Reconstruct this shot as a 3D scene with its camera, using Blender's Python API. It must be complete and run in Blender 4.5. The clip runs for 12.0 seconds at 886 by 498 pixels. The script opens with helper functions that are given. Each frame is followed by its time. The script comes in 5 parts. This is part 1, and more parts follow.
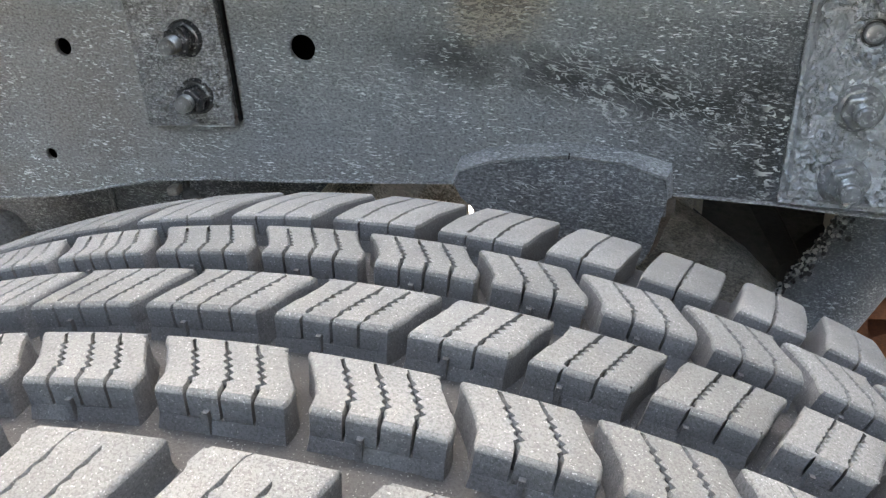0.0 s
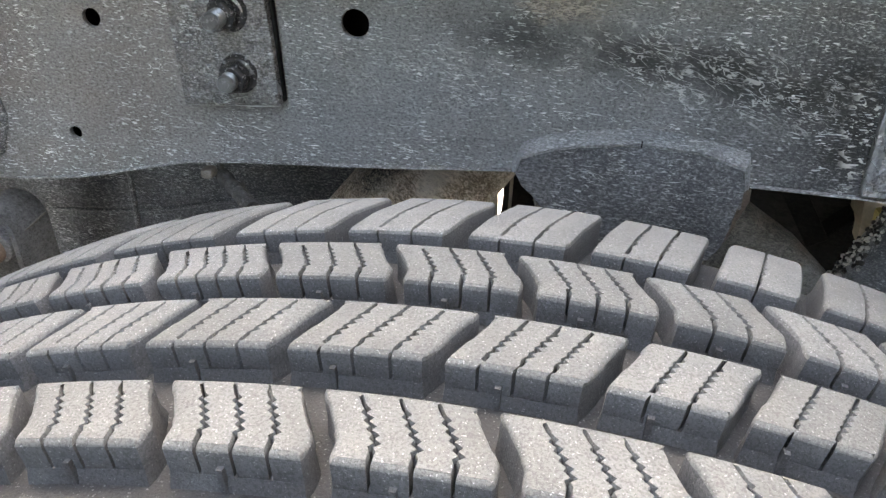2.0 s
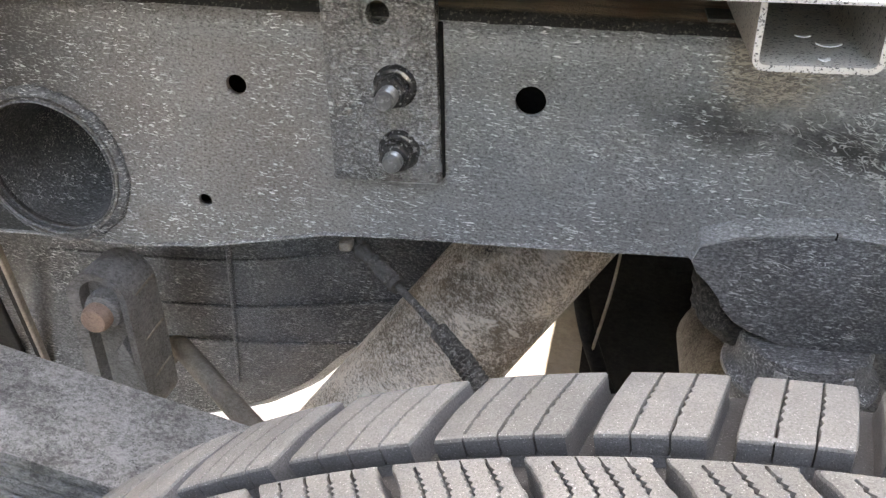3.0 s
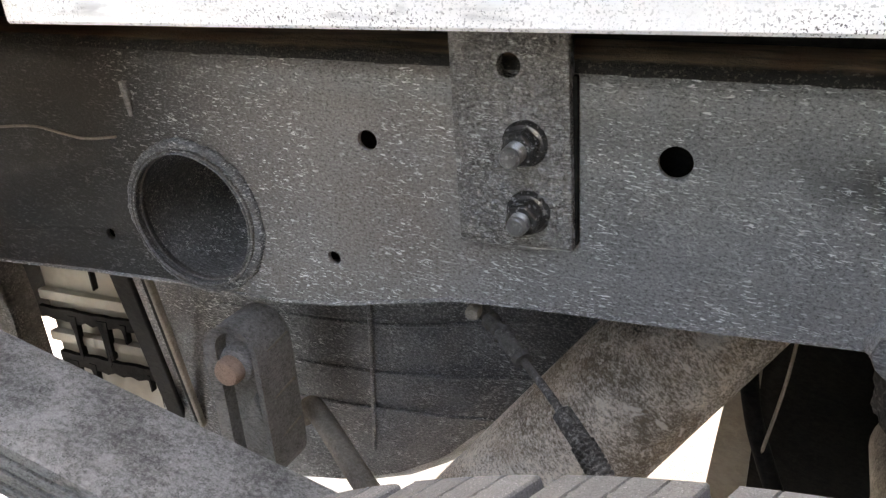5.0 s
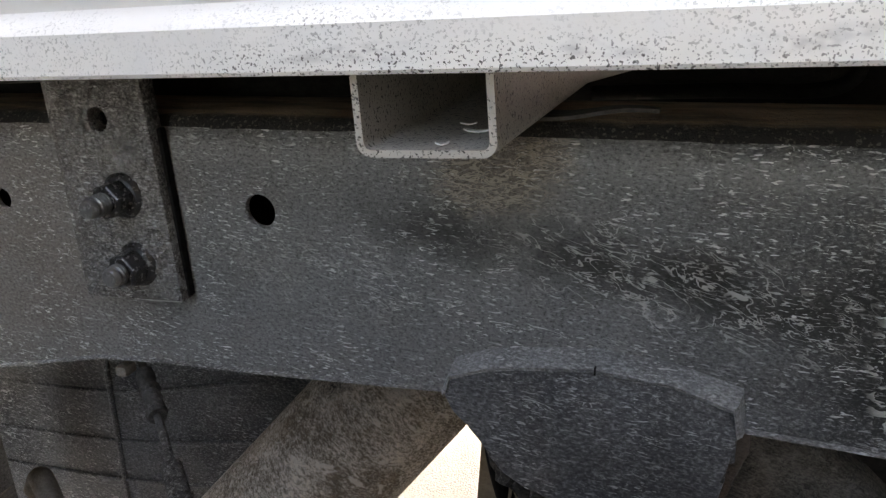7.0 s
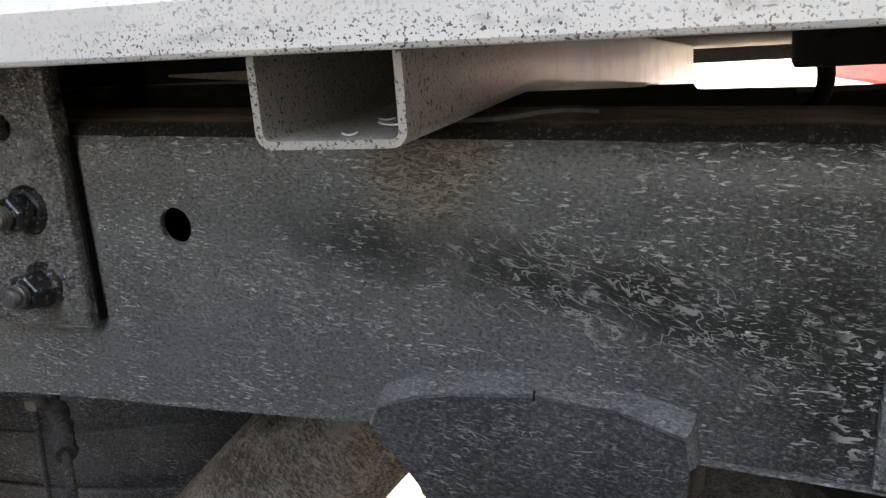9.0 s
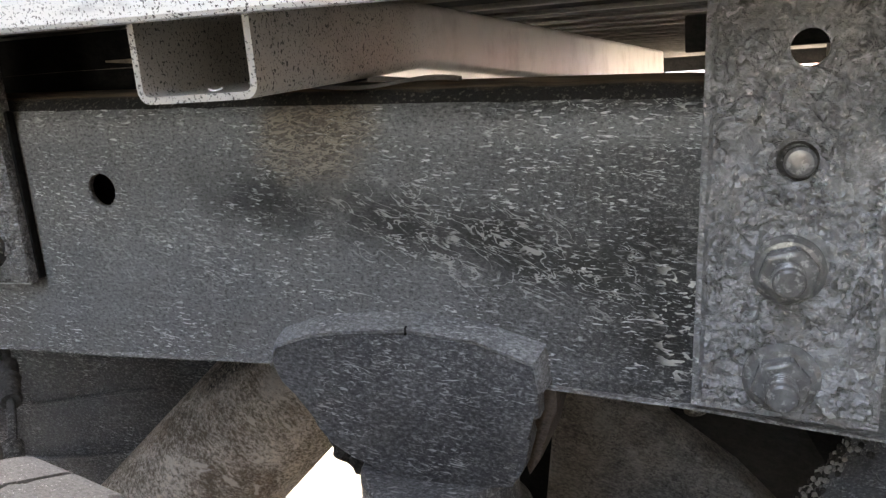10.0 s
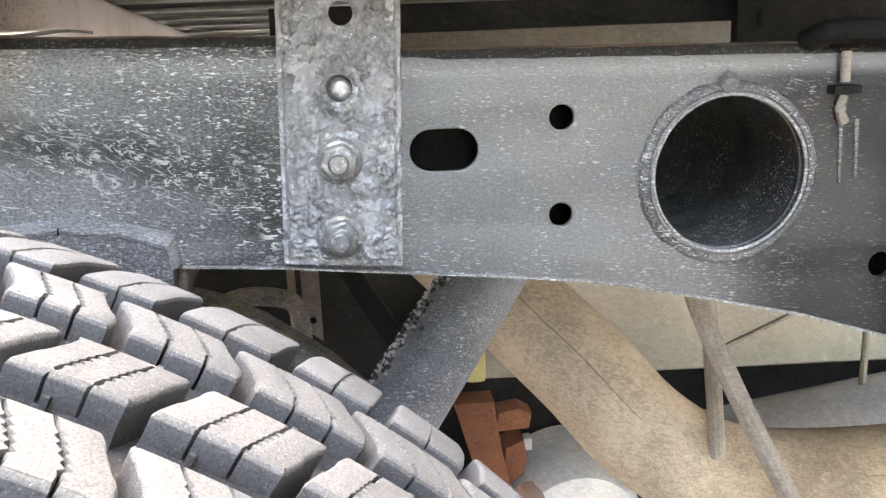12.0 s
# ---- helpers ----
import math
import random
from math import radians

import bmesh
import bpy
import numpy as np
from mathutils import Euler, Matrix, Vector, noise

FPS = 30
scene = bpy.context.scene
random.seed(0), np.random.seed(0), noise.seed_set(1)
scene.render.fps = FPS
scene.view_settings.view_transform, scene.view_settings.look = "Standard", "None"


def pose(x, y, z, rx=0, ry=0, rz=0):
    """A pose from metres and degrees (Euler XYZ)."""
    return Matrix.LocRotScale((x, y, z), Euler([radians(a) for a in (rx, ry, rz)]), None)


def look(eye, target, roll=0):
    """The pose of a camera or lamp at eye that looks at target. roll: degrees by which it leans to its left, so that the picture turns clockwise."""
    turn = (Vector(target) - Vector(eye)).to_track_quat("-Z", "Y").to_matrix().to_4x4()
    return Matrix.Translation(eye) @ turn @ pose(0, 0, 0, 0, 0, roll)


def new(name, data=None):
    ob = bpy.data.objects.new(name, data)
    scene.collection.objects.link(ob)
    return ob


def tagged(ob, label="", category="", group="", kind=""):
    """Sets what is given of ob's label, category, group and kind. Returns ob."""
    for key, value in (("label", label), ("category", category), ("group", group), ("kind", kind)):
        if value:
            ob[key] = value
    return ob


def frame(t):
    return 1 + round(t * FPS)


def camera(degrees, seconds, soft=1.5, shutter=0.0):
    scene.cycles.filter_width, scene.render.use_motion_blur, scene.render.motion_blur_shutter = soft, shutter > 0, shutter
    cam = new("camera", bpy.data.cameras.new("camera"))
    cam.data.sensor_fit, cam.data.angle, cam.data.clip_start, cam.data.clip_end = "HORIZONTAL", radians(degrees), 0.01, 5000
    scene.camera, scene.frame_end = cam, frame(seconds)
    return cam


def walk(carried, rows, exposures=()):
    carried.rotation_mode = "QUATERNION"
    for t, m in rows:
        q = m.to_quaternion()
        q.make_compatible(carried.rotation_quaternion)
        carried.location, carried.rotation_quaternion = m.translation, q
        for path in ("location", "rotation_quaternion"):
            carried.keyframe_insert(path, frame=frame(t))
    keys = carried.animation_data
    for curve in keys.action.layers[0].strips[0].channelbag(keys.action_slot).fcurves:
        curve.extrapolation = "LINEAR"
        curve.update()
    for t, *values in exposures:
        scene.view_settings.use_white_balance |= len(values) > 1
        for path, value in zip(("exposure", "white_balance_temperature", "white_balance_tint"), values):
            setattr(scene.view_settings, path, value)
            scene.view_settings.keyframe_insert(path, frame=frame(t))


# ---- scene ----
cam = camera(55.4, 12.0, soft=1.35)
PATH = [
    (0, (0.0463, -0.5809, 0.9123), (-0.3846, 1.1538, 0.0151), -3.68),
    (0.5, (0.0337, -0.5735, 0.9113), (-0.3957, 1.1637, 0.0183), -3.49),
    (1, (0.0092, -0.5629, 0.9037), (-0.4031, 1.1770, 0.0076), -3.10),
    (1.5, (-0.0004, -0.5600, 0.9063), (-0.3861, 1.1804, -0.0006), -2.68),
    (2, (-0.0171, -0.5525, 0.9152), (-0.3972, 1.1534, -0.0573), -2.56),
    (2.5, (-0.0923, -0.5178, 0.9335), (-0.4543, 1.1699, -0.0768), -2.19),
    (3, (-0.1516, -0.5139, 0.9588), (-0.4888, 1.1885, -0.0352), -1.19),
    (3.5, (-0.2064, -0.5141, 0.9647), (-0.7118, 1.1793, 0.0282), -2.56),
    (3.7, (-0.2204, -0.5097, 0.9596), (-0.7691, 1.1843, 0.0490), -2.72),
    (5.3, (-0.0922, -0.4617, 0.9184), (-0.9049, 1.1852, 0.1264), -4.68),
    (5.5, (-0.0711, -0.4577, 0.9104), (-0.8968, 1.1889, 0.1314), -4.82),
    (6, (-0.0086, -0.4429, 0.9180), (-0.7619, 1.2464, 0.1572), -4.88),
    (6.5, (0.0430, -0.4248, 0.9165), (-0.6933, 1.2962, 0.2125), -4.71),
    (7, (0.0801, -0.3987, 0.9003), (-0.6340, 1.3557, 0.2585), -4.55),
    (7.5, (0.0924, -0.3791, 0.8936), (-0.6132, 1.3934, 0.2933), -4.74),
    (9.3, (0.0930, -0.3619, 0.8684), (-0.5832, 1.4452, 0.3420), -4.13),
    (9.5, (0.1067, -0.3697, 0.8687), (-0.5728, 1.4375, 0.3469), -4.19),
    (10, (0.1753, -0.3950, 0.8457), (-0.5295, 1.4111, 0.3545), -4.74),
    (10.5, (0.2004, -0.4086, 0.8176), (-0.2711, 1.4722, 0.3272), -4.05),
    (11, (0.1798, -0.4257, 0.8187), (-0.0293, 1.4981, 0.3135), -3.19),
    (11.5, (0.1820, -0.4707, 0.8302), (0.1665, 1.4663, 0.3327), -2.71),
    (12, (0.2026, -0.5740, 0.8088), (0.3775, 1.3598, 0.3295), -2.30),
]
walk(cam, [(t, look(eye, target, roll)) for t, eye, target, roll in PATH],
     [(0, 5.2, 8150, 6), (2, 5.25, 8500, 8), (2.5, 5.4, 8950, 11), (3, 5.45, 9150, 12), (3.5, 5.1, 9500, 13), (5.5, 5.0, 9200, 13), (6, 4.8, 9150, 12), (6.5, 4.25, 9500, 13), (7.5, 4.3, 9150, 12), (9.5, 4.5, 9300, 12), (10, 4.95, 9350, 13), (10.5, 5.75, 9450, 14), (11, 6.1, 9550, 12), (11.5, 6.15, 9450, 11), (12, 6.25, 8900, 12)])

# ---- world, sun and sky ----
world = bpy.data.worlds.new("world")
scene.world = world
world.use_nodes = True
wn = world.node_tree.nodes
sky = wn.new("ShaderNodeTexSky")
sky.sky_type = 'NISHITA'
sky.sun_disc = False
sky.sun_elevation = radians(46)
sky.sun_rotation = radians(-13)
sky.air_density, sky.dust_density, sky.ozone_density = 1.0, 5.0, 0.8
wn["Background"].inputs["Strength"].default_value = 0.13
world.node_tree.links.new(sky.outputs["Color"], wn["Background"].inputs["Color"])
sun_data = bpy.data.lights.new("sun", 'SUN')
sun_data.energy, sun_data.angle, sun_data.color = 0.55, radians(10), (1.0, 0.96, 0.9)
sun = new("sun", sun_data)
sun.matrix_world = look((-1.0, 4.3, 5.0), (0, 0, 0.6))


# ---- materials ----
class Mat:
    """A small builder for node materials in object space."""

    def __init__(self, name, rough=0.6, metal=0.0):
        self.m = bpy.data.materials.new(name)
        self.m.use_nodes = True
        self.t = self.m.node_tree
        self.n = self.t.nodes
        self.b = self.n["Principled BSDF"]
        self.b.inputs["Roughness"].default_value = rough
        self.b.inputs["Metallic"].default_value = metal
        self.co = self.n.new("ShaderNodeTexCoord").outputs["Object"]

    def link(self, a, b):
        self.t.links.new(a, b)

    def space(self, scale=(1, 1, 1), rot=(0, 0, 0)):
        k = self.n.new("ShaderNodeMapping")
        k.inputs["Scale"].default_value = scale
        k.inputs["Rotation"].default_value = [radians(a) for a in rot]
        self.link(self.co, k.inputs["Vector"])
        return k.outputs["Vector"]

    def grain_space(self, stretch, tilt):
        """Space stretched along x, its long way turned down to the right by tilt degrees."""
        k = self.n.new("ShaderNodeMapping")
        k.vector_type = 'TEXTURE'
        k.inputs["Scale"].default_value = stretch
        k.inputs["Rotation"].default_value = (0, radians(tilt), 0)
        self.link(self.co, k.inputs["Vector"])
        return k.outputs["Vector"]

    def patch(self, cx, cz, rx, rz, tilt=0, ragged=0.9, size=40, outer=1.25, inner=0.55):
        """1 inside a ragged ellipse on the xz plane, 0 outside."""
        k = self.n.new("ShaderNodeMapping")
        k.vector_type = 'TEXTURE'
        k.inputs["Location"].default_value = (cx, 0, cz)
        k.inputs["Scale"].default_value = (rx, 1000, rz)
        k.inputs["Rotation"].default_value = (0, radians(tilt), 0)
        self.link(self.co, k.inputs["Vector"])
        d = self.n.new("ShaderNodeVectorMath")
        d.operation = 'LENGTH'
        self.link(k.outputs["Vector"], d.inputs[0])
        e = self.math('ADD', d.outputs["Value"], self.math('MULTIPLY', self.math('SUBTRACT', self.noise(size, 4, 0.65), 0.5), ragged * 2))
        return self.ramp(e, outer, inner)

    def noise(self, scale, detail=4, rough=0.6, distort=0.0, co=None):
        k = self.n.new("ShaderNodeTexNoise")
        k.inputs["Scale"].default_value, k.inputs["Detail"].default_value = scale, detail
        k.inputs["Roughness"].default_value, k.inputs["Distortion"].default_value = rough, distort
        self.link(co or self.co, k.inputs["Vector"])
        return k.outputs["Fac"]

    def cells(self, scale, feature='F1', co=None, rand=1.0):
        k = self.n.new("ShaderNodeTexVoronoi")
        k.feature = feature
        k.inputs["Scale"].default_value = scale
        k.inputs["Randomness"].default_value = rand
        self.link(co or self.co, k.inputs["Vector"])
        return k.outputs["Distance"]

    def ramp(self, fac, lo, hi, a=0.0, b=1.0):
        k = self.n.new("ShaderNodeMapRange")
        k.interpolation_type = 'SMOOTHSTEP'
        for i, v in enumerate((lo, hi, a, b)):
            k.inputs[1 + i].default_value = v
        self.link(fac, k.inputs[0])
        return k.outputs[0]

    def math(self, op, a, b):
        k = self.n.new("ShaderNodeMath")
        k.operation = op
        for i, v in enumerate((a, b)):
            if isinstance(v, (int, float)):
                k.inputs[i].default_value = v
            else:
                self.link(v, k.inputs[i])
        return k.outputs[0]

    def mix(self, fac, a, b):
        k = self.n.new("ShaderNodeMix")
        k.data_type = 'RGBA'
        for i, v in ((0, fac), (6, a), (7, b)):
            if isinstance(v, (int, float)):
                k.inputs[i].default_value = v
            elif isinstance(v, tuple):
                k.inputs[i].default_value = (*v, 1)
            else:
                self.link(v, k.inputs[i])
        return k.outputs[2]

    def shade(self, random_amount, colour):
        """Each piece a little lighter or darker than its neighbours."""
        k = self.n.new("ShaderNodeObjectInfo")
        h = self.n.new("ShaderNodeHueSaturation")
        self.link(self.ramp(k.outputs["Random"], 0, 1, 1 - random_amount, 1 + random_amount), h.inputs["Value"])
        self.link(colour, h.inputs["Color"])
        return h.outputs["Color"]

    def axis(self, i):
        k = self.n.new("ShaderNodeSeparateXYZ")
        self.link(self.co, k.inputs[0])
        return k.outputs[i]

    def colour(self, c):
        if isinstance(c, tuple):
            self.b.inputs["Base Color"].default_value = (*c, 1)
        else:
            self.link(c, self.b.inputs["Base Color"])

    def rough(self, r):
        self.link(r, self.b.inputs["Roughness"])

    def bump(self, height, strength=0.3, dist=0.002):
        k = self.n.new("ShaderNodeBump")
        k.inputs["Strength"].default_value, k.inputs["Distance"].default_value = strength, dist
        self.link(height, k.inputs["Height"])
        if self.b.inputs["Normal"].is_linked:
            self.link(self.b.inputs["Normal"].links[0].from_socket, k.inputs["Normal"])
        self.link(k.outputs["Normal"], self.b.inputs["Normal"])


def black_paint(name, base=(0.072, 0.071, 0.072), dust=(0.38, 0.373, 0.36), fleck=(0.86, 0.85, 0.82), amount=1.0, lumpy=0.0, rail=False, grit=0.6):
    """Brushed-on black underbody paint, grey with dust, with thin pale dried streaks that lie along it."""
    k = Mat(name, 0.5)
    haze = k.ramp(k.noise(9, 5, 0.65), 0.25, 0.75)
    mid = tuple(0.33 * d + 0.67 * b for d, b in zip(dust, base))
    c = k.mix(haze, tuple((0.5 if lumpy > 0.9 else 0.32) * b for b in base), tuple(0.72 * m for m in mid))
    few = 1.0
    if rail:
        # smoother, greyer paint on the front stretch; dust and painted sky sheen along the rounded top corner
        back = k.ramp(k.axis(0), 0.15, -0.02)
        c = k.mix(k.math('MULTIPLY', back, k.ramp(k.noise(7, 4, 0.6), 0.3, 0.7, 0.55, 1.0)), c, (0.252, 0.248, 0.242))
        brown = k.math('MULTIPLY', k.ramp(k.axis(0), -0.22, -0.36), k.ramp(k.noise(5, 4, 0.6), 0.3, 0.65, 0.35, 0.9))
        c = k.mix(brown, c, (0.22, 0.195, 0.18))
        front = k.ramp(k.axis(0), 0.16, 0.26)
        c = k.mix(k.math('MULTIPLY', front, 0.8), c, (0.153, 0.154, 0.149))
        few = k.math('MULTIPLY', k.ramp(front, 0, 1, 1.0, 0.4), k.math('MULTIPLY', k.ramp(k.axis(0), -0.45, -0.66, 1.0, 0.12), k.ramp(k.axis(0), 0.46, 0.56, 1.0, 0.35)))
        # rear end: clean black paint that also carries the fender's shade
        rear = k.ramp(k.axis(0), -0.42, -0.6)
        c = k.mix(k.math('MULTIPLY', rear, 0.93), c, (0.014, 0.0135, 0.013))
        # front end blackened; the shade falling there is put into the paint
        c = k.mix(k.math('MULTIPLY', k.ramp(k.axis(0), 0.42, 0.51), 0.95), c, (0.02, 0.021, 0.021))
        # pale band: the top corner's reflected sky is put into the colour
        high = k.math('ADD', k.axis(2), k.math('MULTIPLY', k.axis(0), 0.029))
        sheen_band = k.math('MULTIPLY', k.math('MULTIPLY', k.ramp(high, 0.788, 0.799), k.ramp(high, 0.811, 0.803)), k.ramp(k.axis(0), -0.55, -0.4))
        c = k.mix(k.math('MULTIPLY', sheen_band, 0.7), c, (0.24, 0.237, 0.232))
        low = k.math('MULTIPLY', k.ramp(k.axis(2), 0.705, 0.665), k.ramp(k.axis(0), -0.05, -0.15))
        c = k.mix(k.math('MULTIPLY', k.math('MULTIPLY', low, k.math('SUBTRACT', 1.0, rear)), 0.35), c, (0.2, 0.19, 0.175))
        # oily stains and a rusty brown crackled patch where water runs off the cross tube
        oil = None
        for cx, cz, rx, rz, tilt in ((-0.075, 0.763, 0.05, 0.016, 8), (0.0, 0.752, 0.045, 0.018, 20), (0.05, 0.744, 0.05, 0.018, 18), (0.1, 0.728, 0.05, 0.018, 14), (0.135, 0.712, 0.025, 0.035, 0)):
            q = k.patch(cx, cz, rx, rz, tilt, 1.1, 28, 1.5, 0.1)
            oil = q if oil is None else k.math('MAXIMUM', oil, q)
        rusty = k.patch(-0.05, 0.797, 0.04, 0.022)
        c = k.mix(k.math('MULTIPLY', rusty, 0.6), c, (0.17, 0.135, 0.11))
        warm = k.math('MAXIMUM', k.patch(-0.39, 0.715, 0.05, 0.045, 0, 0.9, 20), k.patch(-0.45, 0.665, 0.06, 0.014, 0, 0.9, 25))
        c = k.mix(k.math('MULTIPLY', warm, 0.22), c, (0.17, 0.13, 0.105))
    grain = k.noise(620, 3, 0.75, 0, k.grain_space((1.5, 1, 1), 6))
    gritty = k.math('MULTIPLY', k.math('MULTIPLY', few, k.ramp(k.axis(0), 0.42, 0.51, 1.0, 0.25)), grit) if rail else grit
    c = k.mix(k.math('MULTIPLY', k.ramp(grain, 0.5, 0.68), gritty), c, dust)
    c = k.mix(k.math('MULTIPLY', k.ramp(grain, 0.49, 0.36), gritty), c, tuple(0.14 * v for v in base))
    if rail:
        c = k.mix(k.math('MULTIPLY', oil, 0.8), c, (0.016, 0.015, 0.013))
    # short thin curled streaks in two sizes, thick in some stretches and scarce in others
    def worms(scale, stretch, tilt, width, bend):
        w = k.noise(scale, 2, 0.5, bend, k.grain_space(stretch, tilt))
        return k.math('MULTIPLY', k.ramp(w, 0.5 - width, 0.5 - 0.25 * width), k.ramp(w, 0.5 + width, 0.5 + 0.25 * width))
    where = k.ramp(k.noise(16, 4, 0.65), 0.38, 0.62, 0.12, 1.0)
    short = k.math('MULTIPLY', k.ramp(k.noise(500, 1.5, 0.5, 0.5, k.grain_space((2.8, 1, 0.65), 5)), 0.61, 0.66), k.ramp(k.noise(60, 2, 0.6), 0.4, 0.52, 0.3, 1.0))
    long = k.math('MULTIPLY', worms(110, (2.2, 1, 0.5), 9, 0.018, 1.4), k.ramp(k.noise(95, 1, 0.5, 0, k.grain_space((1.8, 1, 0.7), 6)), 0.57, 0.62))
    dots = k.ramp(k.noise(780, 1, 0.5, 0.5, k.grain_space((1.9, 1, 0.7), 5)), 0.7, 0.74)
    marks = k.math('MULTIPLY', k.math('MAXIMUM', k.math('MAXIMUM', short, long), k.math('MULTIPLY', dots, 0.6)), where)
    c = k.mix(k.math('MULTIPLY', k.math('MULTIPLY', marks, min(1.0, 0.95 * amount)), few), c, fleck)
    relief = marks
    if rail:
        # wormy crackle lines sloping down through the stained middle, and round the brown patch
        worm = k.noise(84, 3, 0.55, 0.9, k.grain_space((1.7, 1, 0.62), 24))
        line = k.math('MULTIPLY', k.ramp(worm, 0.474, 0.491), k.ramp(worm, 0.521, 0.505))
        zone = k.math('MAXIMUM', k.patch(0.035, 0.74, 0.1, 0.03, 16), k.math('MULTIPLY', k.patch(-0.15, 0.735, 0.07, 0.03, 10), 0.6))
        line = k.math('MULTIPLY', line, k.math('MULTIPLY', zone, k.ramp(k.noise(60, 2, 0.5), 0.38, 0.5)))
        c = k.mix(k.math('MULTIPLY', line, 0.8), c, (0.6, 0.58, 0.55))
        crack = k.noise(150, 3, 0.6, 0.8, k.grain_space((1.5, 1, 0.5), -4))
        crack = k.math('MULTIPLY', k.math('MULTIPLY', k.ramp(crack, 0.45, 0.485), k.ramp(crack, 0.55, 0.515)), rusty)
        c = k.mix(crack, c, (0.46, 0.41, 0.35))
        scab = k.math('MULTIPLY', k.patch(0.139, 0.703, 0.012, 0.035, 0, 0.5), k.ramp(k.noise(160, 2, 0.5, 0.6, k.grain_space((1.2, 1, 0.6), 10)), 0.56, 0.6))
        c = k.mix(scab, c, (0.6, 0.58, 0.53))
        relief = k.math('MAXIMUM', marks, k.math('MAXIMUM', line, scab))
    k.colour(c)
    k.rough(k.ramp(k.noise(30, 4, 0.6), 0.3, 0.7, 0.34 - 0.17 * bool(lumpy), 0.58 - 0.28 * bool(lumpy)))
    k.b.inputs["Specular IOR Level"].default_value = 0.35
    k.bump(k.noise(420, 4, 0.7, 0, k.grain_space((1.5, 1, 1), 6)), 0.5, 0.0012)
    k.bump(relief, 0.7, 0.001)
    k.bump(k.noise(24, 3, 0.5), 0.22, 0.003)
    if lumpy:
        lump = k.noise(95, 5, 0.62, 0.5)
        k.bump(lump, 0.8 * lumpy, 0.009)
        flake = k.ramp(k.noise(34, 4, 0.62, 1.2), 0.48, 0.52)
        k.bump(flake, 0.7 * lumpy, 0.003)
        k.bump(k.noise(260, 3, 0.6, 0.4), 0.6 * lumpy, 0.004)
        k.b.inputs["Specular IOR Level"].default_value = 0.9
        k.b.inputs["IOR"].default_value = 1.5 + 0.7 * max(0.0, lumpy - 0.7) / 0.3
    return k.m


def dusty(name, low, high, speck=(0.03, 0.025, 0.02), scale=40, rough=0.85, specks=0.6, relief=0.4):
    """A surface under road dust: two tones in patches, dark fine grains, a rough skin."""
    k = Mat(name, rough)
    tone = k.math('ADD', k.math('MULTIPLY', k.noise(scale * 0.3, 6, 0.75), 0.4), k.math('MULTIPLY', k.noise(scale * 4.5, 6, 0.8, 0.5, k.grain_space((1.3, 1, 0.6), 15)), 0.6))
    c = k.mix(k.ramp(tone, 0.38, 0.62), low, high)
    where = k.ramp(k.noise(scale * 0.9, 5, 0.7), 0.4, 0.6)
    c = k.mix(k.math('MULTIPLY', k.math('MULTIPLY', k.ramp(k.noise(scale * 11, 4, 0.75), 0.48, 0.66), where), specks), c, speck)
    c = k.mix(k.math('MULTIPLY', k.ramp(k.noise(scale * 3, 4, 0.7), 0.55, 0.75), 0.35), c, tuple(min(1, 1.5 * v) for v in high))
    k.colour(c)
    if max(high) < 0.1:
        k.b.inputs["Specular IOR Level"].default_value = 0.08
    k.bump(k.noise(scale * 8, 4, 0.7), relief, 0.0012)
    k.bump(k.noise(scale * 0.8, 3, 0.6), relief * 0.5, 0.004)
    return k.m


def rubber_mat(name, top, spark=0.5, rough=0.8):
    """Tread rubber with grey dust and tiny bright grains."""
    k = Mat(name, rough)
    c = k.mix(k.ramp(k.noise(22, 5, 0.65), 0.25, 0.75), tuple(0.8 * v for v in top), tuple(1.15 * v for v in top))
    c = k.mix(k.math('MULTIPLY', k.ramp(k.noise(1300, 3, 0.75), 0.45, 0.6), 0.6), c, tuple(0.42 * v for v in top))
    c = k.mix(k.math('MULTIPLY', k.ramp(k.noise(1500, 1, 0.5), 0.68, 0.73), spark), c, (0.62, 0.62, 0.61))
    k.colour(k.shade(0.08, c))
    k.bump(k.noise(1100, 3, 0.7), 0.55, 0.0006)
    k.bump(k.noise(70, 4, 0.6), 0.25, 0.0015)
    return k.m


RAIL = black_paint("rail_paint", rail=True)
LIP = black_paint("dusty_lip_paint", (0.32, 0.308, 0.295), (0.6, 0.585, 0.56), amount=1.0)
PLATE = black_paint("lumpy_plate_paint", (0.42, 0.42, 0.42), (0.52, 0.518, 0.512), amount=0.15, lumpy=1.0, grit=0.1)
PLATE_FLAT = black_paint("plate_paint", (0.22, 0.205, 0.195), (0.46, 0.44, 0.425), amount=0.6, lumpy=0.7)
BRACKET = black_paint("bracket_paint", (0.145, 0.145, 0.147), (0.35, 0.35, 0.352), amount=0.7)
RIM_DUST = black_paint("dusty_rim_paint", (0.46, 0.458, 0.453), (0.64, 0.638, 0.63), amount=0.7)
# kept dark: shade deep in the tube is put into this tone
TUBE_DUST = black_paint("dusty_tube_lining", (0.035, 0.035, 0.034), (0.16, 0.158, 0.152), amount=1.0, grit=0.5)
TUBE_IN = black_paint("tube_lining", (0.11, 0.11, 0.11), (0.4, 0.4, 0.39), (0.86, 0.85, 0.82), 1.0)
STRUT = black_paint("strut_paint", (0.3, 0.303, 0.31), (0.52, 0.52, 0.525), amount=0.6, grit=0.4)
# walls are cleaner than the tops; both dark tones also hold groove shade
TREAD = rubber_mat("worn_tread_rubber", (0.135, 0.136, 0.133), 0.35)
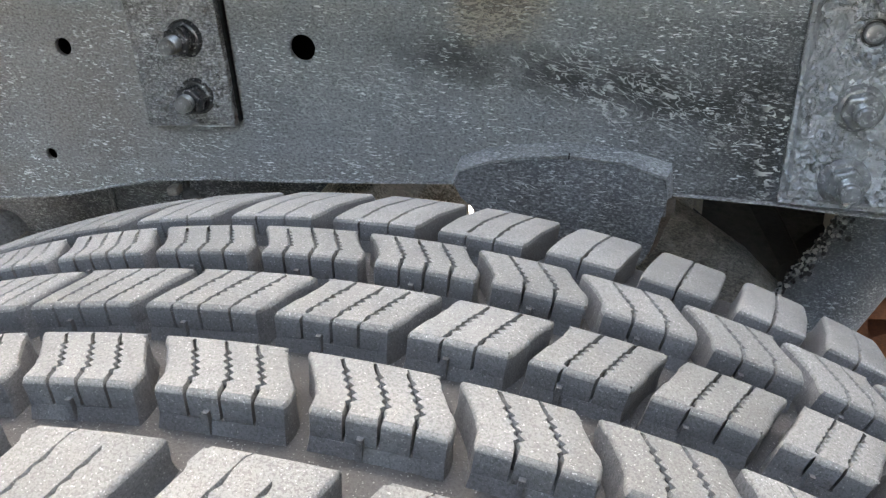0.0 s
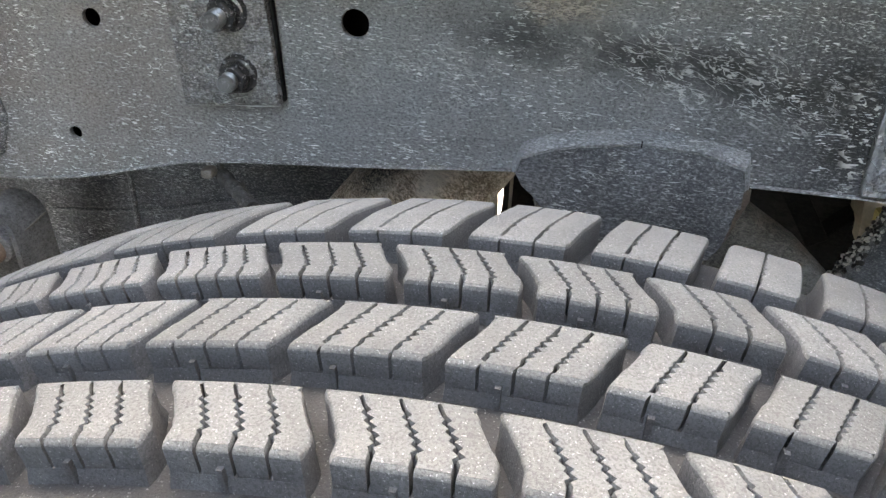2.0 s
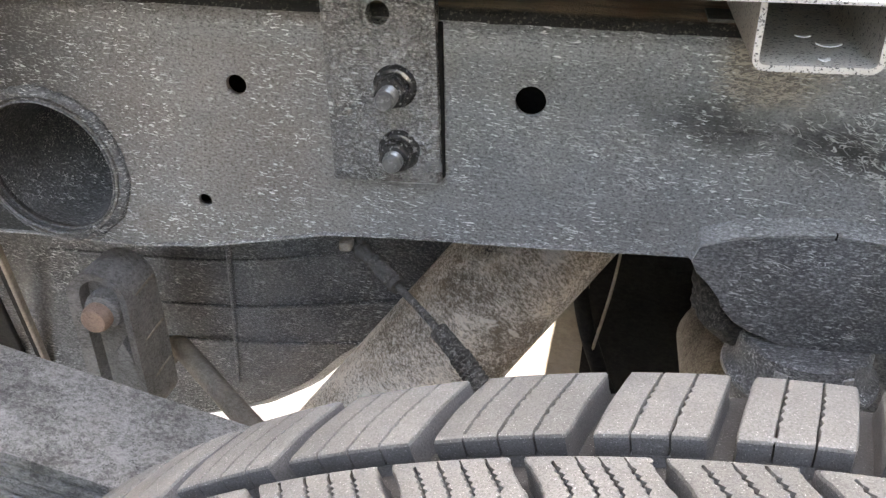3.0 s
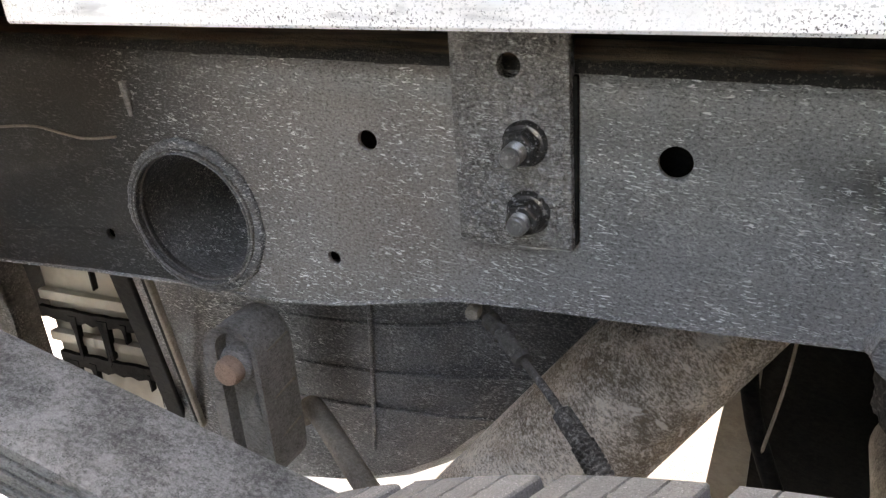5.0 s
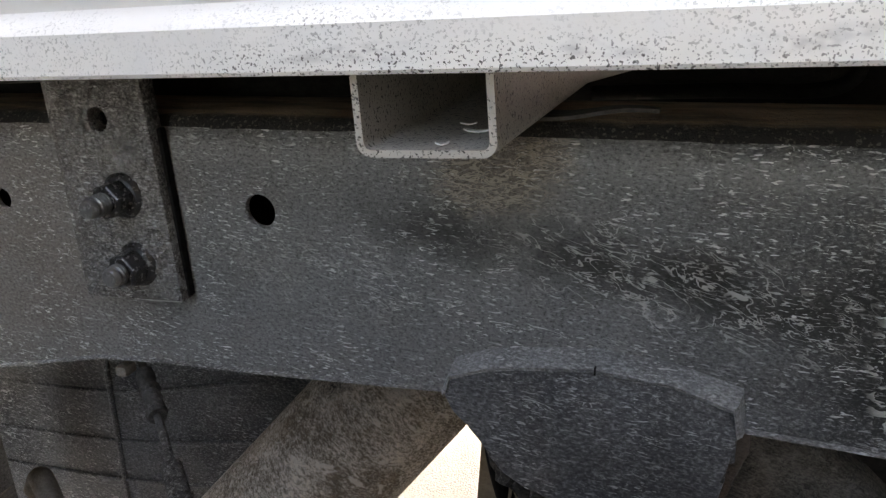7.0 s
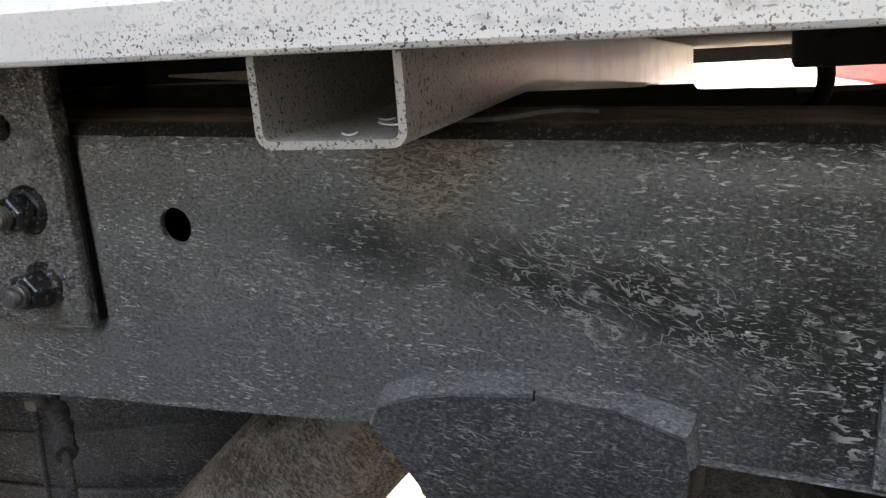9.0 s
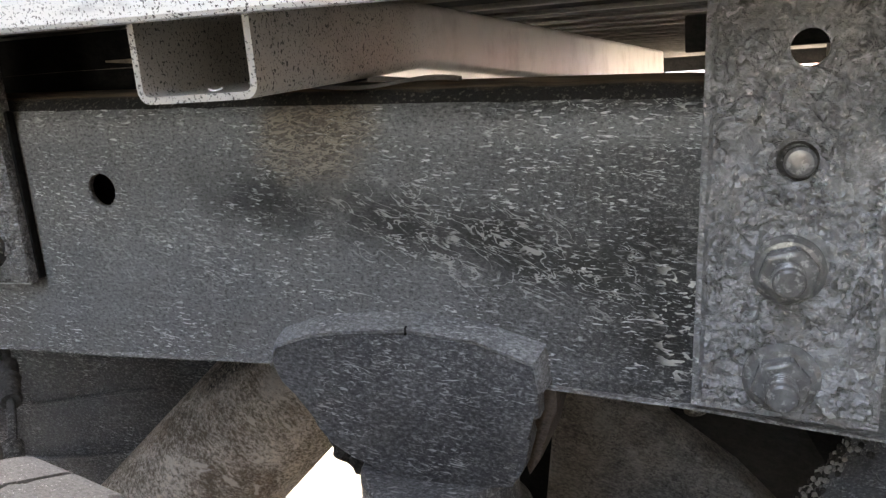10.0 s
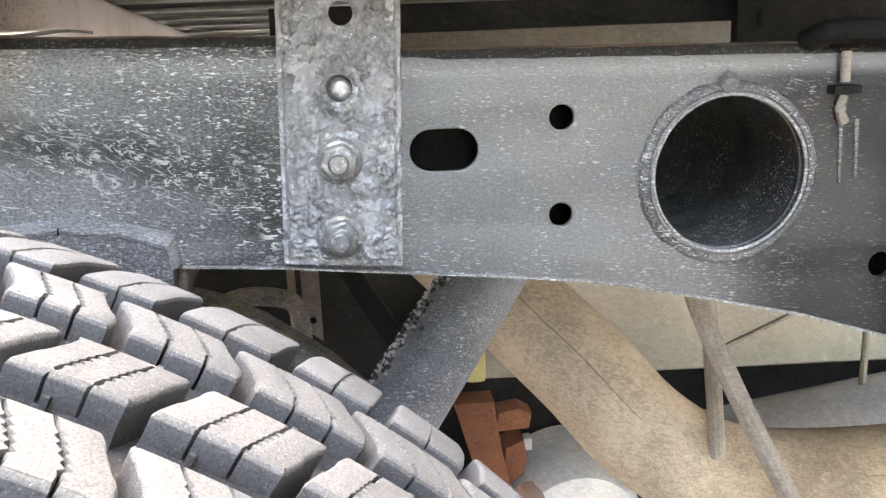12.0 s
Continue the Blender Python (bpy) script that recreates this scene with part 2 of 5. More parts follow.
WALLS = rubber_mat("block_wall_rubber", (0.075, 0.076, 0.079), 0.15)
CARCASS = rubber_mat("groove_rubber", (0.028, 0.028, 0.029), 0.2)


def exhaust_mat():
    """Brown dust over steel, black gritty soot along the upper side near the rail."""
    k = Mat("dusty_exhaust_steel", 0.75)
    tone = k.math('ADD', k.math('MULTIPLY', k.noise(16, 6, 0.7), 0.4), k.math('MULTIPLY', k.noise(330, 5, 0.8, 0.5, k.grain_space((1.4, 1, 0.6), 45)), 0.6))
    c = k.mix(k.ramp(tone, 0.42, 0.58), (0.17, 0.132, 0.098), (0.76, 0.67, 0.57))
    rust = k.ramp(k.noise(22, 5, 0.7), 0.5, 0.66)
    c = k.mix(k.math('MULTIPLY', rust, 0.3), c, (0.34, 0.23, 0.14))
    soot = k.math('MAXIMUM', k.patch(-0.205, 0.628, 0.075, 0.022, -44, 0.7, 60), k.patch(-0.17, 0.655, 0.1, 0.022, 0, 0.7, 60))
    # pale streak along the pipe: its sheen painted in
    c = k.mix(k.math('MULTIPLY', k.patch(-0.155, 0.615, 0.05, 0.016, -44, 0.6, 30), 0.7), c, (0.56, 0.52, 0.48))
    c = k.mix(k.math('MULTIPLY', soot, k.ramp(k.noise(420, 4, 0.75), 0.62, 0.42, 0.35, 1.0)), c, (0.018, 0.015, 0.012))
    c = k.mix(k.math('MULTIPLY', k.ramp(k.noise(700, 3, 0.75), 0.56, 0.68), 0.7), c, (0.03, 0.024, 0.02))
    pale = k.ramp(k.noise(95, 3, 0.6, 0.4, k.grain_space((1.7, 1, 0.8), 40)), 0.6, 0.66)
    c = k.mix(k.math('MULTIPLY', pale, 0.8), c, (0.72, 0.66, 0.58))
    k.colour(c)
    k.bump(k.noise(560, 4, 0.7), 0.9, 0.0012)
    k.bump(k.noise(60, 3, 0.6), 0.3, 0.003)
    return k.m


EXHAUST = exhaust_mat()
EXHAUST_TAN = dusty("tan_exhaust_dust", (0.22, 0.166, 0.118), (0.42, 0.325, 0.23), (0.08, 0.06, 0.045), 46, 0.85, 0.45, 0.45)
LEAF = dusty("dusty_spring_steel", (0.045, 0.044, 0.042), (0.25, 0.247, 0.238), (0.01, 0.01, 0.009), 75, 0.6, 1.0, 1.0)
PLASTIC = black_paint("tank_plastic", (0.11, 0.111, 0.114), (0.36, 0.362, 0.368), (0.6, 0.6, 0.6), 0.9, grit=0.6)
PALE_BEAD = dusty("pale_sealant", (0.4, 0.39, 0.37), (0.6, 0.59, 0.56), (0.1, 0.1, 0.1), 60, 0.8)
CRUD = dusty("gritty_grime", (0.03, 0.028, 0.026), (0.09, 0.085, 0.08), (0.3, 0.29, 0.27), 38, 0.7, 0.6, 1.0)
IRON = dusty("dull_iron", (0.05, 0.048, 0.045), (0.12, 0.115, 0.105), (0.02, 0.02, 0.02), 60, 0.7)
def bare(name, colour, rough, metal, worn=0.0):
    """Plain hard metal or paint with slight wear, rubbed pale on its edges."""
    k = Mat(name, rough, metal)
    c = k.mix(k.ramp(k.noise(120, 4, 0.65), 0.35, 0.7), tuple(0.6 * v for v in colour), colour)
    c = k.mix(k.math('MULTIPLY', k.ramp(k.noise(260, 3, 0.7), 0.54, 0.66), worn), c, (0.4, 0.395, 0.385))
    k.colour(c)
    k.bump(k.noise(500, 3, 0.6), 0.25, 0.0006)
    k.b.inputs["Specular IOR Level"].default_value = 0.5 + 0.5 * worn
    return k.m


NUT = bare("black_nut", (0.05, 0.049, 0.052), 0.25, 0.3, 0.7)
PAINTED_NUT = bare("painted_nut", (0.2, 0.199, 0.197), 0.22, 0.0, 0.6)
THREAD = bare("worn_thread", (0.24, 0.236, 0.232), 0.3, 0.5, 0.7)
RUST = dusty("rusted_steel", (0.11, 0.038, 0.018), (0.22, 0.08, 0.034), (0.05, 0.02, 0.012), 70, 0.9)
RUSTY_BOLT = dusty("rust_dusted_bolt", (0.2, 0.13, 0.1), (0.32, 0.22, 0.17), (0.06, 0.04, 0.03), 90, 0.85)
ROD = dusty("dusty_rod", (0.14, 0.12, 0.098), (0.27, 0.235, 0.195), (0.06, 0.05, 0.04), 60, 0.8)
TANPANEL = dusty("dusty_heat_shield", (0.22, 0.19, 0.148), (0.3, 0.262, 0.208), (0.15, 0.13, 0.1), 25, 0.7, 0.3, 0.15)
LOOP = dusty("dusty_bracket_steel", (0.075, 0.07, 0.066), (0.24, 0.23, 0.22), (0.02, 0.019, 0.018), 70, 0.65, 0.8, 0.6)
YELLOW = dusty("faded_yellow", (0.42, 0.33, 0.1), (0.5, 0.42, 0.2), (0.2, 0.15, 0.05), 40, 0.7, 0.3)
TAN_BEAM = dusty("tan_beam_dust", (0.2, 0.174, 0.13), (0.3, 0.264, 0.2), (0.08, 0.068, 0.05), 30, 0.75, 0.4, 0.2)
DECK = dusty("deck_underside", (0.13, 0.122, 0.11), (0.2, 0.188, 0.168), (0.05, 0.045, 0.04), 25, 0.7, 0.3, 0.2)
ALU = dusty("grey_cast_metal", (0.3, 0.3, 0.29), (0.45, 0.44, 0.42), (0.1, 0.1, 0.1), 30, 0.6, 0.3)
# near-black of parts and of the shade beneath the truck alike
DARK = dusty("underbody_black_and_shade", (0.006, 0.006, 0.006), (0.016, 0.0155, 0.015), (0.003, 0.003, 0.003), 30, 0.85)
AXLE = dusty("dusty_axle_iron", (0.085, 0.079, 0.072), (0.4, 0.375, 0.335), (0.02, 0.019, 0.018), 70, 0.85, 0.9, 0.9)
BROWN_DUST = dusty("flange_dirt", (0.075, 0.055, 0.042), (0.15, 0.115, 0.09), (0.02, 0.016, 0.013), 60, 0.9, 0.8)


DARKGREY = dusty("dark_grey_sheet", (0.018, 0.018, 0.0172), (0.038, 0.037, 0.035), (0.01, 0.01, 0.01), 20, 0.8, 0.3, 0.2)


def crust_mat():
    """Brown dirt in streaks along the flange, black and gritty at its front edge."""
    k = Mat("flange_crust", 0.9)
    streak = k.noise(60, 4, 0.65, 0.3, k.grain_space((5, 1, 1), 0))
    c = k.mix(k.ramp(streak, 0.3, 0.7), (0.11, 0.075, 0.052), (0.42, 0.3, 0.2))
    c = k.mix(k.ramp(k.noise(9, 3), 0.5, 0.65, 0, 0.6), c, (0.3, 0.15, 0.09))
    edge = k.ramp(k.math('ADD', k.axis(1), k.math('MULTIPLY', k.noise(70, 3), 0.012)), 0.026, 0.016)
    c = k.mix(edge, c, (0.022, 0.02, 0.018))
    c = k.mix(k.math('MULTIPLY', k.ramp(k.noise(420, 3, 0.65), 0.56, 0.66), 0.6), c, (0.2, 0.185, 0.165))
    k.colour(c)
    k.bump(k.noise(260, 4, 0.7), 0.9, 0.003)
    return k.m


CRUST = crust_mat()


def white_paint(name, specks=0.9, base=(0.8, 0.8, 0.78), sill=False, mouth=False):
    """White paint with fine black specks; on the sill they gather at the lower lip, with grey smears above it."""
    k = Mat(name, 0.4)
    c = k.mix(k.ramp(k.noise(7, 5, 0.6), 0.45, 0.75), base, tuple(0.88 * v for v in base))
    where = k.ramp(k.noise(9, 4, 0.7), 0.38, 0.6)
    if sill:
        up = k.math('SUBTRACT', k.math('ADD', k.axis(2), k.math('MULTIPLY', k.axis(0), 0.011)), 0.8598)
        low = k.ramp(up, 0.02, 0.004, 0.0, 1.0)
        face = k.ramp(up, 0.034, 0.022, 0.0, 1.0)
        where = k.math('MAXIMUM', k.math('MULTIPLY', where, k.math('MULTIPLY', face, 0.5)), k.math('MULTIPLY', low, k.ramp(k.noise(6, 3, 0.6), 0.4, 0.6)))
        line = k.math('MULTIPLY', k.ramp(up, 0.004, 0.008), k.ramp(up, 0.016, 0.01))
        smear = k.math('MULTIPLY', k.math('MULTIPLY', line, k.ramp(k.noise(38, 4, 0.65, 0.3, k.grain_space((2.2, 1, 0.8), 0)), 0.5, 0.64)), 0.55)
        c = k.mix(smear, c, (0.36, 0.365, 0.37))
        # upper part greyed: the recess's shade is put into the paint
        c = k.mix(k.ramp(up, 0.024, 0.034, 0, 0.65), c, tuple(0.55 * v for v in base))
    else:
        c = k.mix(k.ramp(k.noise(30, 4, 0.6, 0.4), 0.58, 0.72, 0, 0.3), c, tuple(0.6 * v for v in base))
    if mouth:
        where = k.ramp(k.axis(1), 0.16, 0.0, 0.0, 1.0)
        c = k.mix(k.ramp(k.noise(18, 5, 0.7), 0.45, 0.7, 0, 0.7), c, (0.3, 0.27, 0.23))
    tiny = k.math('MULTIPLY', k.ramp(k.noise(900, 1.5, 0.45), 0.61, 0.65), where)
    c = k.mix(k.math('MULTIPLY', tiny, specks * 0.8), c, (0.05, 0.05, 0.05))
    spots = k.math('MULTIPLY', k.ramp(k.noise(560, 1, 0.45), 0.63, 0.66), where)
    c = k.mix(k.math('MULTIPLY', spots, specks), c, (0.025, 0.025, 0.025))
    k.colour(c)
    k.bump(k.noise(40, 3, 0.5), 0.08, 0.002)
    return k.m


WHITE = white_paint("speckled_white_paint", base=(0.9, 0.9, 0.885), sill=True)
FENDER = white_paint("white_fender_paint", 0.4)
CREAM = white_paint("cream_primer", 0.9, (0.5, 0.475, 0.43), mouth=True)


def gravel_mat():
    k = Mat("pale_gravel", 0.9)
    c = k.mix(k.ramp(k.noise(5, 5, 0.6), 0.35, 0.65), (0.49, 0.515, 0.55), (0.57, 0.595, 0.63))
    c = k.mix(k.math('MULTIPLY', k.ramp(k.cells(260), 0.35, 0.75), 0.5), c, (0.34, 0.357, 0.38))
    c = k.mix(k.math('MULTIPLY', k.ramp(k.noise(330, 3, 0.7), 0.56, 0.68), 0.6), c, (0.3, 0.31, 0.325))
    k.colour(c)
    k.bump(k.cells(260), 0.6, 0.003)
    k.bump(k.noise(60, 4), 0.4, 0.004)
    return k.m


GRAVEL = gravel_mat()
WALL_GREY = dusty("shade_wall_grey", (0.055, 0.055, 0.055), (0.09, 0.089, 0.087), (0.03, 0.03, 0.03), 3, 0.9, 0.4)


# ---- mesh helpers ----
def finish(bm, name, material, smooth=True, angle=35):
    bmesh.ops.recalc_face_normals(bm, faces=bm.faces)
    me = bpy.data.meshes.new(name)
    bm.to_mesh(me)
    bm.free()
    me.materials.append(material)
    if smooth:
        me.shade_smooth()
        me.set_sharp_from_angle(angle=radians(angle))
    return me


def part(name, bm, material, parent=None, label="", smooth=True):
    """One mesh object, under a thing or under a part."""
    ob = new(name, finish(bm, name, material, smooth))
    ob.parent = parent
    if label:
        ob["label"] = label
    return ob


def thing(name, at, label, category, group="", kind=""):
    ob = new(name)
    ob.empty_display_size = 0.05
    ob.location = at
    return tagged(ob, label, category, group, kind)


def box(bm, lo, hi, bevel=0.0, segments=2):
    r = bmesh.ops.create_cube(bm, size=1.0)
    for v in r["verts"]:
        v.co = Vector([lo[i] + (v.co[i] + 0.5) * (hi[i] - lo[i]) for i in range(3)])
    if bevel:
        bmesh.ops.bevel(bm, geom=list({e for v in r["verts"] for e in v.link_edges}), offset=bevel, segments=segments, affect='EDGES', profile=0.6)
    return bm


def lathe(bm, profile, at=(0, 0, 0), axis=(0, 0, 1), n=32, closed=False, caps=True):
    """Revolves (radius, height) pairs about an axis."""
    q = Vector((0, 0, 1)).rotation_difference(Vector(axis))
    rings = []
    for r, h in profile:
        rings.append([bm.verts.new(Vector(at) + q @ Vector((r * math.cos(2 * math.pi * i / n), r * math.sin(2 * math.pi * i / n), h))) for i in range(n)])
    pairs = list(zip(rings, rings[1:])) + ([(rings[-1], rings[0])] if closed else [])
    for a, b in pairs:
        for i in range(n):
            bm.faces.new((a[i], a[(i + 1) % n], b[(i + 1) % n], b[i]))
    if caps and not closed:
        for ring in (rings[0], rings[-1]):
            if (ring[0].co - ring[n // 2].co).length > 1e-5:
                bm.faces.new(ring)
    return bm


def smooth_line(points, n=8):
    """A Catmull-Rom line through the points."""
    p = [Vector(q) for q in points]
    p = [2 * p[0] - p[1]] + p + [2 * p[-1] - p[-2]]
    out = []
    for i in range(1, len(p) - 2):
        for j in range(n):
            t = j / n
            a, b, c, d = p[i - 1], p[i], p[i + 1], p[i + 2]
            out.append(0.5 * (2 * b + (c - a) * t + (2 * a - 5 * b + 4 * c - d) * t * t + (3 * b - a - 3 * c + d) * t ** 3))
    return out + [p[-2]]


def tube(bm, points, radius, n=16, caps=True):
    """A round bar or pipe along points; radius may be a function of 0..1."""
    pts = [Vector(p) for p in points]
    rings, up = [], Vector((0.13, 0.31, 0.94)).normalized()
    for i, p in enumerate(pts):
        d = (pts[min(i + 1, len(pts) - 1)] - pts[max(i - 1, 0)]).normalized()
        u = (up - d * up.dot(d)).normalized()
        w = d.cross(u)
        r = radius(i / (len(pts) - 1)) if callable(radius) else radius
        rings.append([bm.verts.new(p + r * (math.cos(2 * math.pi * k / n) * u + math.sin(2 * math.pi * k / n) * w)) for k in range(n)])
    for a, b in zip(rings, rings[1:]):
        for k in range(n):
            bm.faces.new((a[k], a[(k + 1) % n], b[(k + 1) % n], b[k]))
    if caps:
        bm.faces.new(rings[0]), bm.faces.new(rings[-1])
    return bm


def prism(bm, outline, y0, y1, bevel=0.0, segments=2):
    """An outline of (x, z) pushed from y0 (front) to y1."""
    a = [bm.verts.new((x, y0, z)) for x, z in outline]
    b = [bm.verts.new((x, y1, z)) for x, z in outline]
    n = len(a)
    front = bm.faces.new(a)
    bm.faces.new(b[::-1])
    for i in range(n):
        bm.faces.new((a[i], b[i], b[(i + 1) % n], a[(i + 1) % n]))
    if bevel:
        bmesh.ops.bevel(bm, geom=list(front.edges), offset=bevel, segments=segments, affect='EDGES', profile=0.6)
    return bm


def circle(x, z, r, n=28, ry=None):
    return [(x + r * math.cos(2 * math.pi * i / n), z + (ry or r) * math.sin(2 * math.pi * i / n)) for i in range(n)]


def slot(x0, x1, z, r, n=10):
    return ([(x1 - r + r * math.cos(a), z + r * math.sin(a)) for a in np.linspace(-math.pi / 2, math.pi / 2, n)]
            + [(x0 + r + r * math.cos(a), z + r * math.sin(a)) for a in np.linspace(math.pi / 2, 1.5 * math.pi, n)])


def sheet(outline, holes, y0, y1, soft=0.0008):
    """A plate with holes through it, as a bmesh; its face looks along -y."""
    cu = bpy.data.curves.new("outline", 'CURVE')
    cu.dimensions, cu.fill_mode = '2D', 'BOTH'
    cu.extrude, cu.bevel_depth, cu.bevel_resolution = (y1 - y0) / 2 - soft, soft, 1
    for line in [outline] + holes:
        sp = cu.splines.new('POLY')
        sp.points.add(len(line) - 1)
        for p, (x, z) in zip(sp.points, line):
            p.co = (x, z, 0, 1)
        sp.use_cyclic_u = True
    ob = bpy.data.objects.new("outline", cu)
    scene.collection.objects.link(ob)
    deps = bpy.context.evaluated_depsgraph_get()
    me = bpy.data.meshes.new_from_object(ob.evaluated_get(deps))
    bm = bmesh.new()
    bm.from_mesh(me)
    for v in bm.verts:
        v.co = Vector((v.co.x, (y0 + y1) / 2 - v.co.z, v.co.y))
    bpy.data.objects.remove(ob), bpy.data.curves.remove(cu), bpy.data.meshes.remove(me)
    bmesh.ops.remove_doubles(bm, verts=bm.verts, dist=1e-6)
    return bm


def rail_top(x):
    """Height of the rail's top edge, which drops a little under the front plate."""
    if x < 0.15:
        return 0.8185 - 0.029 * x
    return 0.8021 - 0.024 * (x - 0.235) if x > 0.235 else 0.81415 - 0.1418 * (x - 0.15)


def curve_at(table, x):
    return float(np.interp(x, [p[0] for p in table], [p[1] for p in table]))


# ---- ground ----
bm = bmesh.new()
GROUND_Z = -0.125
edges = [-2500, -300, -60, -15, -5] + [round(-2.4 + 0.12 * i, 3) for i in range(41)] + [5, 15, 60, 300, 2500]
grid = [[bm.verts.new((x, y, GROUND_Z + (0.006 * noise.noise((3.1 * x, 3.1 * y, 0)) if abs(x) < 3 and abs(y) < 3 else 0))) for x in edges] for y in edges]
for j in range(len(edges) - 1):
    for i in range(len(edges) - 1):
        bm.faces.new((grid[j][i], grid[j][i + 1], grid[j + 1][i + 1], grid[j + 1][i]))
ground = part("ground", bm, GRAVEL)
tagged(ground, "pale grey gravel yard under and round the truck", "ground", kind="structure")

# ---- walls added out of view to hold light off the rail's ends ----
for name, x, y in (("shade_wall_west", -0.86, -0.14), ("shade_wall_east", 0.67, -0.16)):
    bm = bmesh.new()
    box(bm, (x - 0.1, -6.0, GROUND_Z), (x + 0.1, y, 3.0))
    tagged(part(name, bm, WALL_GREY), "plain dull grey wall added out of view to block light", "wall", kind="structure")

for name, plan in (("low_shade_wall_west", [(-1.15, -0.141), (-0.8, -0.141), (-0.94, -0.02), (-1.15, -0.02)]), ("low_shade_wall_east", [(0.9, -0.02), (0.64, -0.02), (0.6, -0.159), (0.9, -0.159)])):
    bm = bmesh.new()
    levels = [[bm.verts.new((x, y, z)) for x, y in plan] for z in (GROUND_Z, 0.8)]
    for i in range(len(plan)):
        bm.faces.new((levels[0][i], levels[0][i - 1], levels[1][i - 1], levels[1][i]))
    bm.faces.new(levels[0]), bm.faces.new(levels[1])
    tagged(part(name, bm, WALL_GREY), "plain dull grey low wall added out of view to block light", "wall", kind="structure")

# ---- frame rail ----
BOTTOM = [(-1.3, 0.63), (-0.745, 0.642), (-0.673, 0.6444), (-0.582, 0.6454), (-0.49, 0.6426), (-0.437, 0.647), (-0.386, 0.6558), (-0.339, 0.6644),
          (-0.296, 0.6664), (-0.218, 0.6668), (-0.09, 0.669), (0.07, 0.6655), (0.145, 0.660), (0.30, 0.6435), (0.344, 0.638), (0.387, 0.631),
          (0.444, 0.618), (0.522, 0.599), (0.60, 0.574), (0.8, 0.50), (1.3, 0.42)]
RADIUS, DEEP = 0.017, 0.072


def build_rail():
    rail = thing("frame_rail", (0, 0.03, 0.7), "black-painted steel chassis frame rail flecked with dried white spray", "frame rail")
    rail.location = (0, 0, 0)
    xs = [p[0] for p in BOTTOM]
    fine = sorted({round(x, 3) for x in xs} | {round(-1.3 + 0.04 * i, 3) for i in range(66)})
    outline = [(x, curve_at(BOTTOM, x)) for x in fine] + [(x, rail_top(x) - RADIUS) for x in reversed(fine)]
    holes = [circle(-0.3935, 0.7742, 0.0078, ), circle(-0.1945, 0.772, 0.0107), circle(-0.431, 0.6843, 0.0059), circle(-0.643, 0.6806, 0.0055),
             circle(0.34, 0.7545, 0.0096), circle(0.339, 0.6862, 0.0093), circle(0.582, 0.634, 0.0105), slot(0.2335, 0.2825, 0.736, 0.0153),
             circle(-0.5505, 0.704, 0.0525, 48), circle(0.4595, 0.7095, 0.055, 48)]
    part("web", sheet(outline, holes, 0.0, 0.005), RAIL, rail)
    # rounded top corner and top flange
    bm = bmesh.new()
    rows = []
    for x in fine:
        z = rail_top(x)
        prof = [(0.0, z - RADIUS)] + [(RADIUS - RADIUS * math.cos(a), z - RADIUS + RADIUS * math.sin(a)) for a in np.linspace(0.25, math.pi / 2, 6)] + [(DEEP, z), (DEEP, z - 0.005), (RADIUS, z - 0.005), (0.005, z - RADIUS)]
        rows.append([bm.verts.new((x, y, zz)) for y, zz in prof])
    for a, b in zip(rows, rows[1:]):
        for i in range(len(a)):
            bm.faces.new((a[i], b[i], b[(i + 1) % len(a)], a[(i + 1) % len(a)]))
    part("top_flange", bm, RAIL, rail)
    # dirt lying on the flange
    bm = bmesh.new()
    rows = []
    for x in [round(-1.3 + 0.02 * i, 3) for i in range(131)]:
        z = rail_top(x)
        e = 0.0015 * noise.noise((40 * x, 1, 2))
        rows.append([bm.verts.new((x, y, z + h)) for y, h in ((0.0042 + e, -0.0062 + 2 * e), (0.007 + e, -0.002 + e), (0.012 + e, 0.0012 + e), (0.022, 0.002 + e), (0.045, 0.003 + e), (DEEP - 0.001, 0.002))])
    for a, b in zip(rows, rows[1:]):
        for i in range(5):
            bm.faces.new((a[i], b[i], b[i + 1], a[i + 1]))
    part("dirt_crust", bm, CRUST, rail, "brown dried dirt lying along the top flange")
    # bottom flange with its thin folded lip
    bm = bmesh.new()
    rows = []
    for x in fine:
        z = curve_at(BOTTOM, x)
        e = 0.0012 * noise.noise((18 * x, 7, 3))
        rows.append([bm.verts.new((x, y, z + h)) for y, h in ((-0.0032 + e, -0.0004), (-0.003 + e, 0.0007), (-0.0004, 0.0012), (0.003, 0.0014), (DEEP, 0.004), (DEEP, -0.0008), (0.005, -0.0015))])
    for a, b in zip(rows, rows[1:]):
        for i in range(len(a)):
            bm.faces.new((a[i], b[i], b[(i + 1) % len(a)], a[(i + 1) % len(a)]))
    part("bottom_flange", bm, LIP, rail)
    # inner wall follows the rail's depth, near-black with the shade inside the holes
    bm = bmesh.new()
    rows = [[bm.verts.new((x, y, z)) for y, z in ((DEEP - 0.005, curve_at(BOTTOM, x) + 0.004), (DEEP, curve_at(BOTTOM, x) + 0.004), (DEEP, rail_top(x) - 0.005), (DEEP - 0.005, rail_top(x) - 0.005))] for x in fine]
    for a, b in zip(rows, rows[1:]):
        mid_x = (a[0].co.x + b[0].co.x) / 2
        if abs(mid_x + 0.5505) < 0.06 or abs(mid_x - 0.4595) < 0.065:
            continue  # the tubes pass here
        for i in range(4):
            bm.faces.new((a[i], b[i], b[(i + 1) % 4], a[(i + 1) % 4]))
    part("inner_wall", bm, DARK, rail)
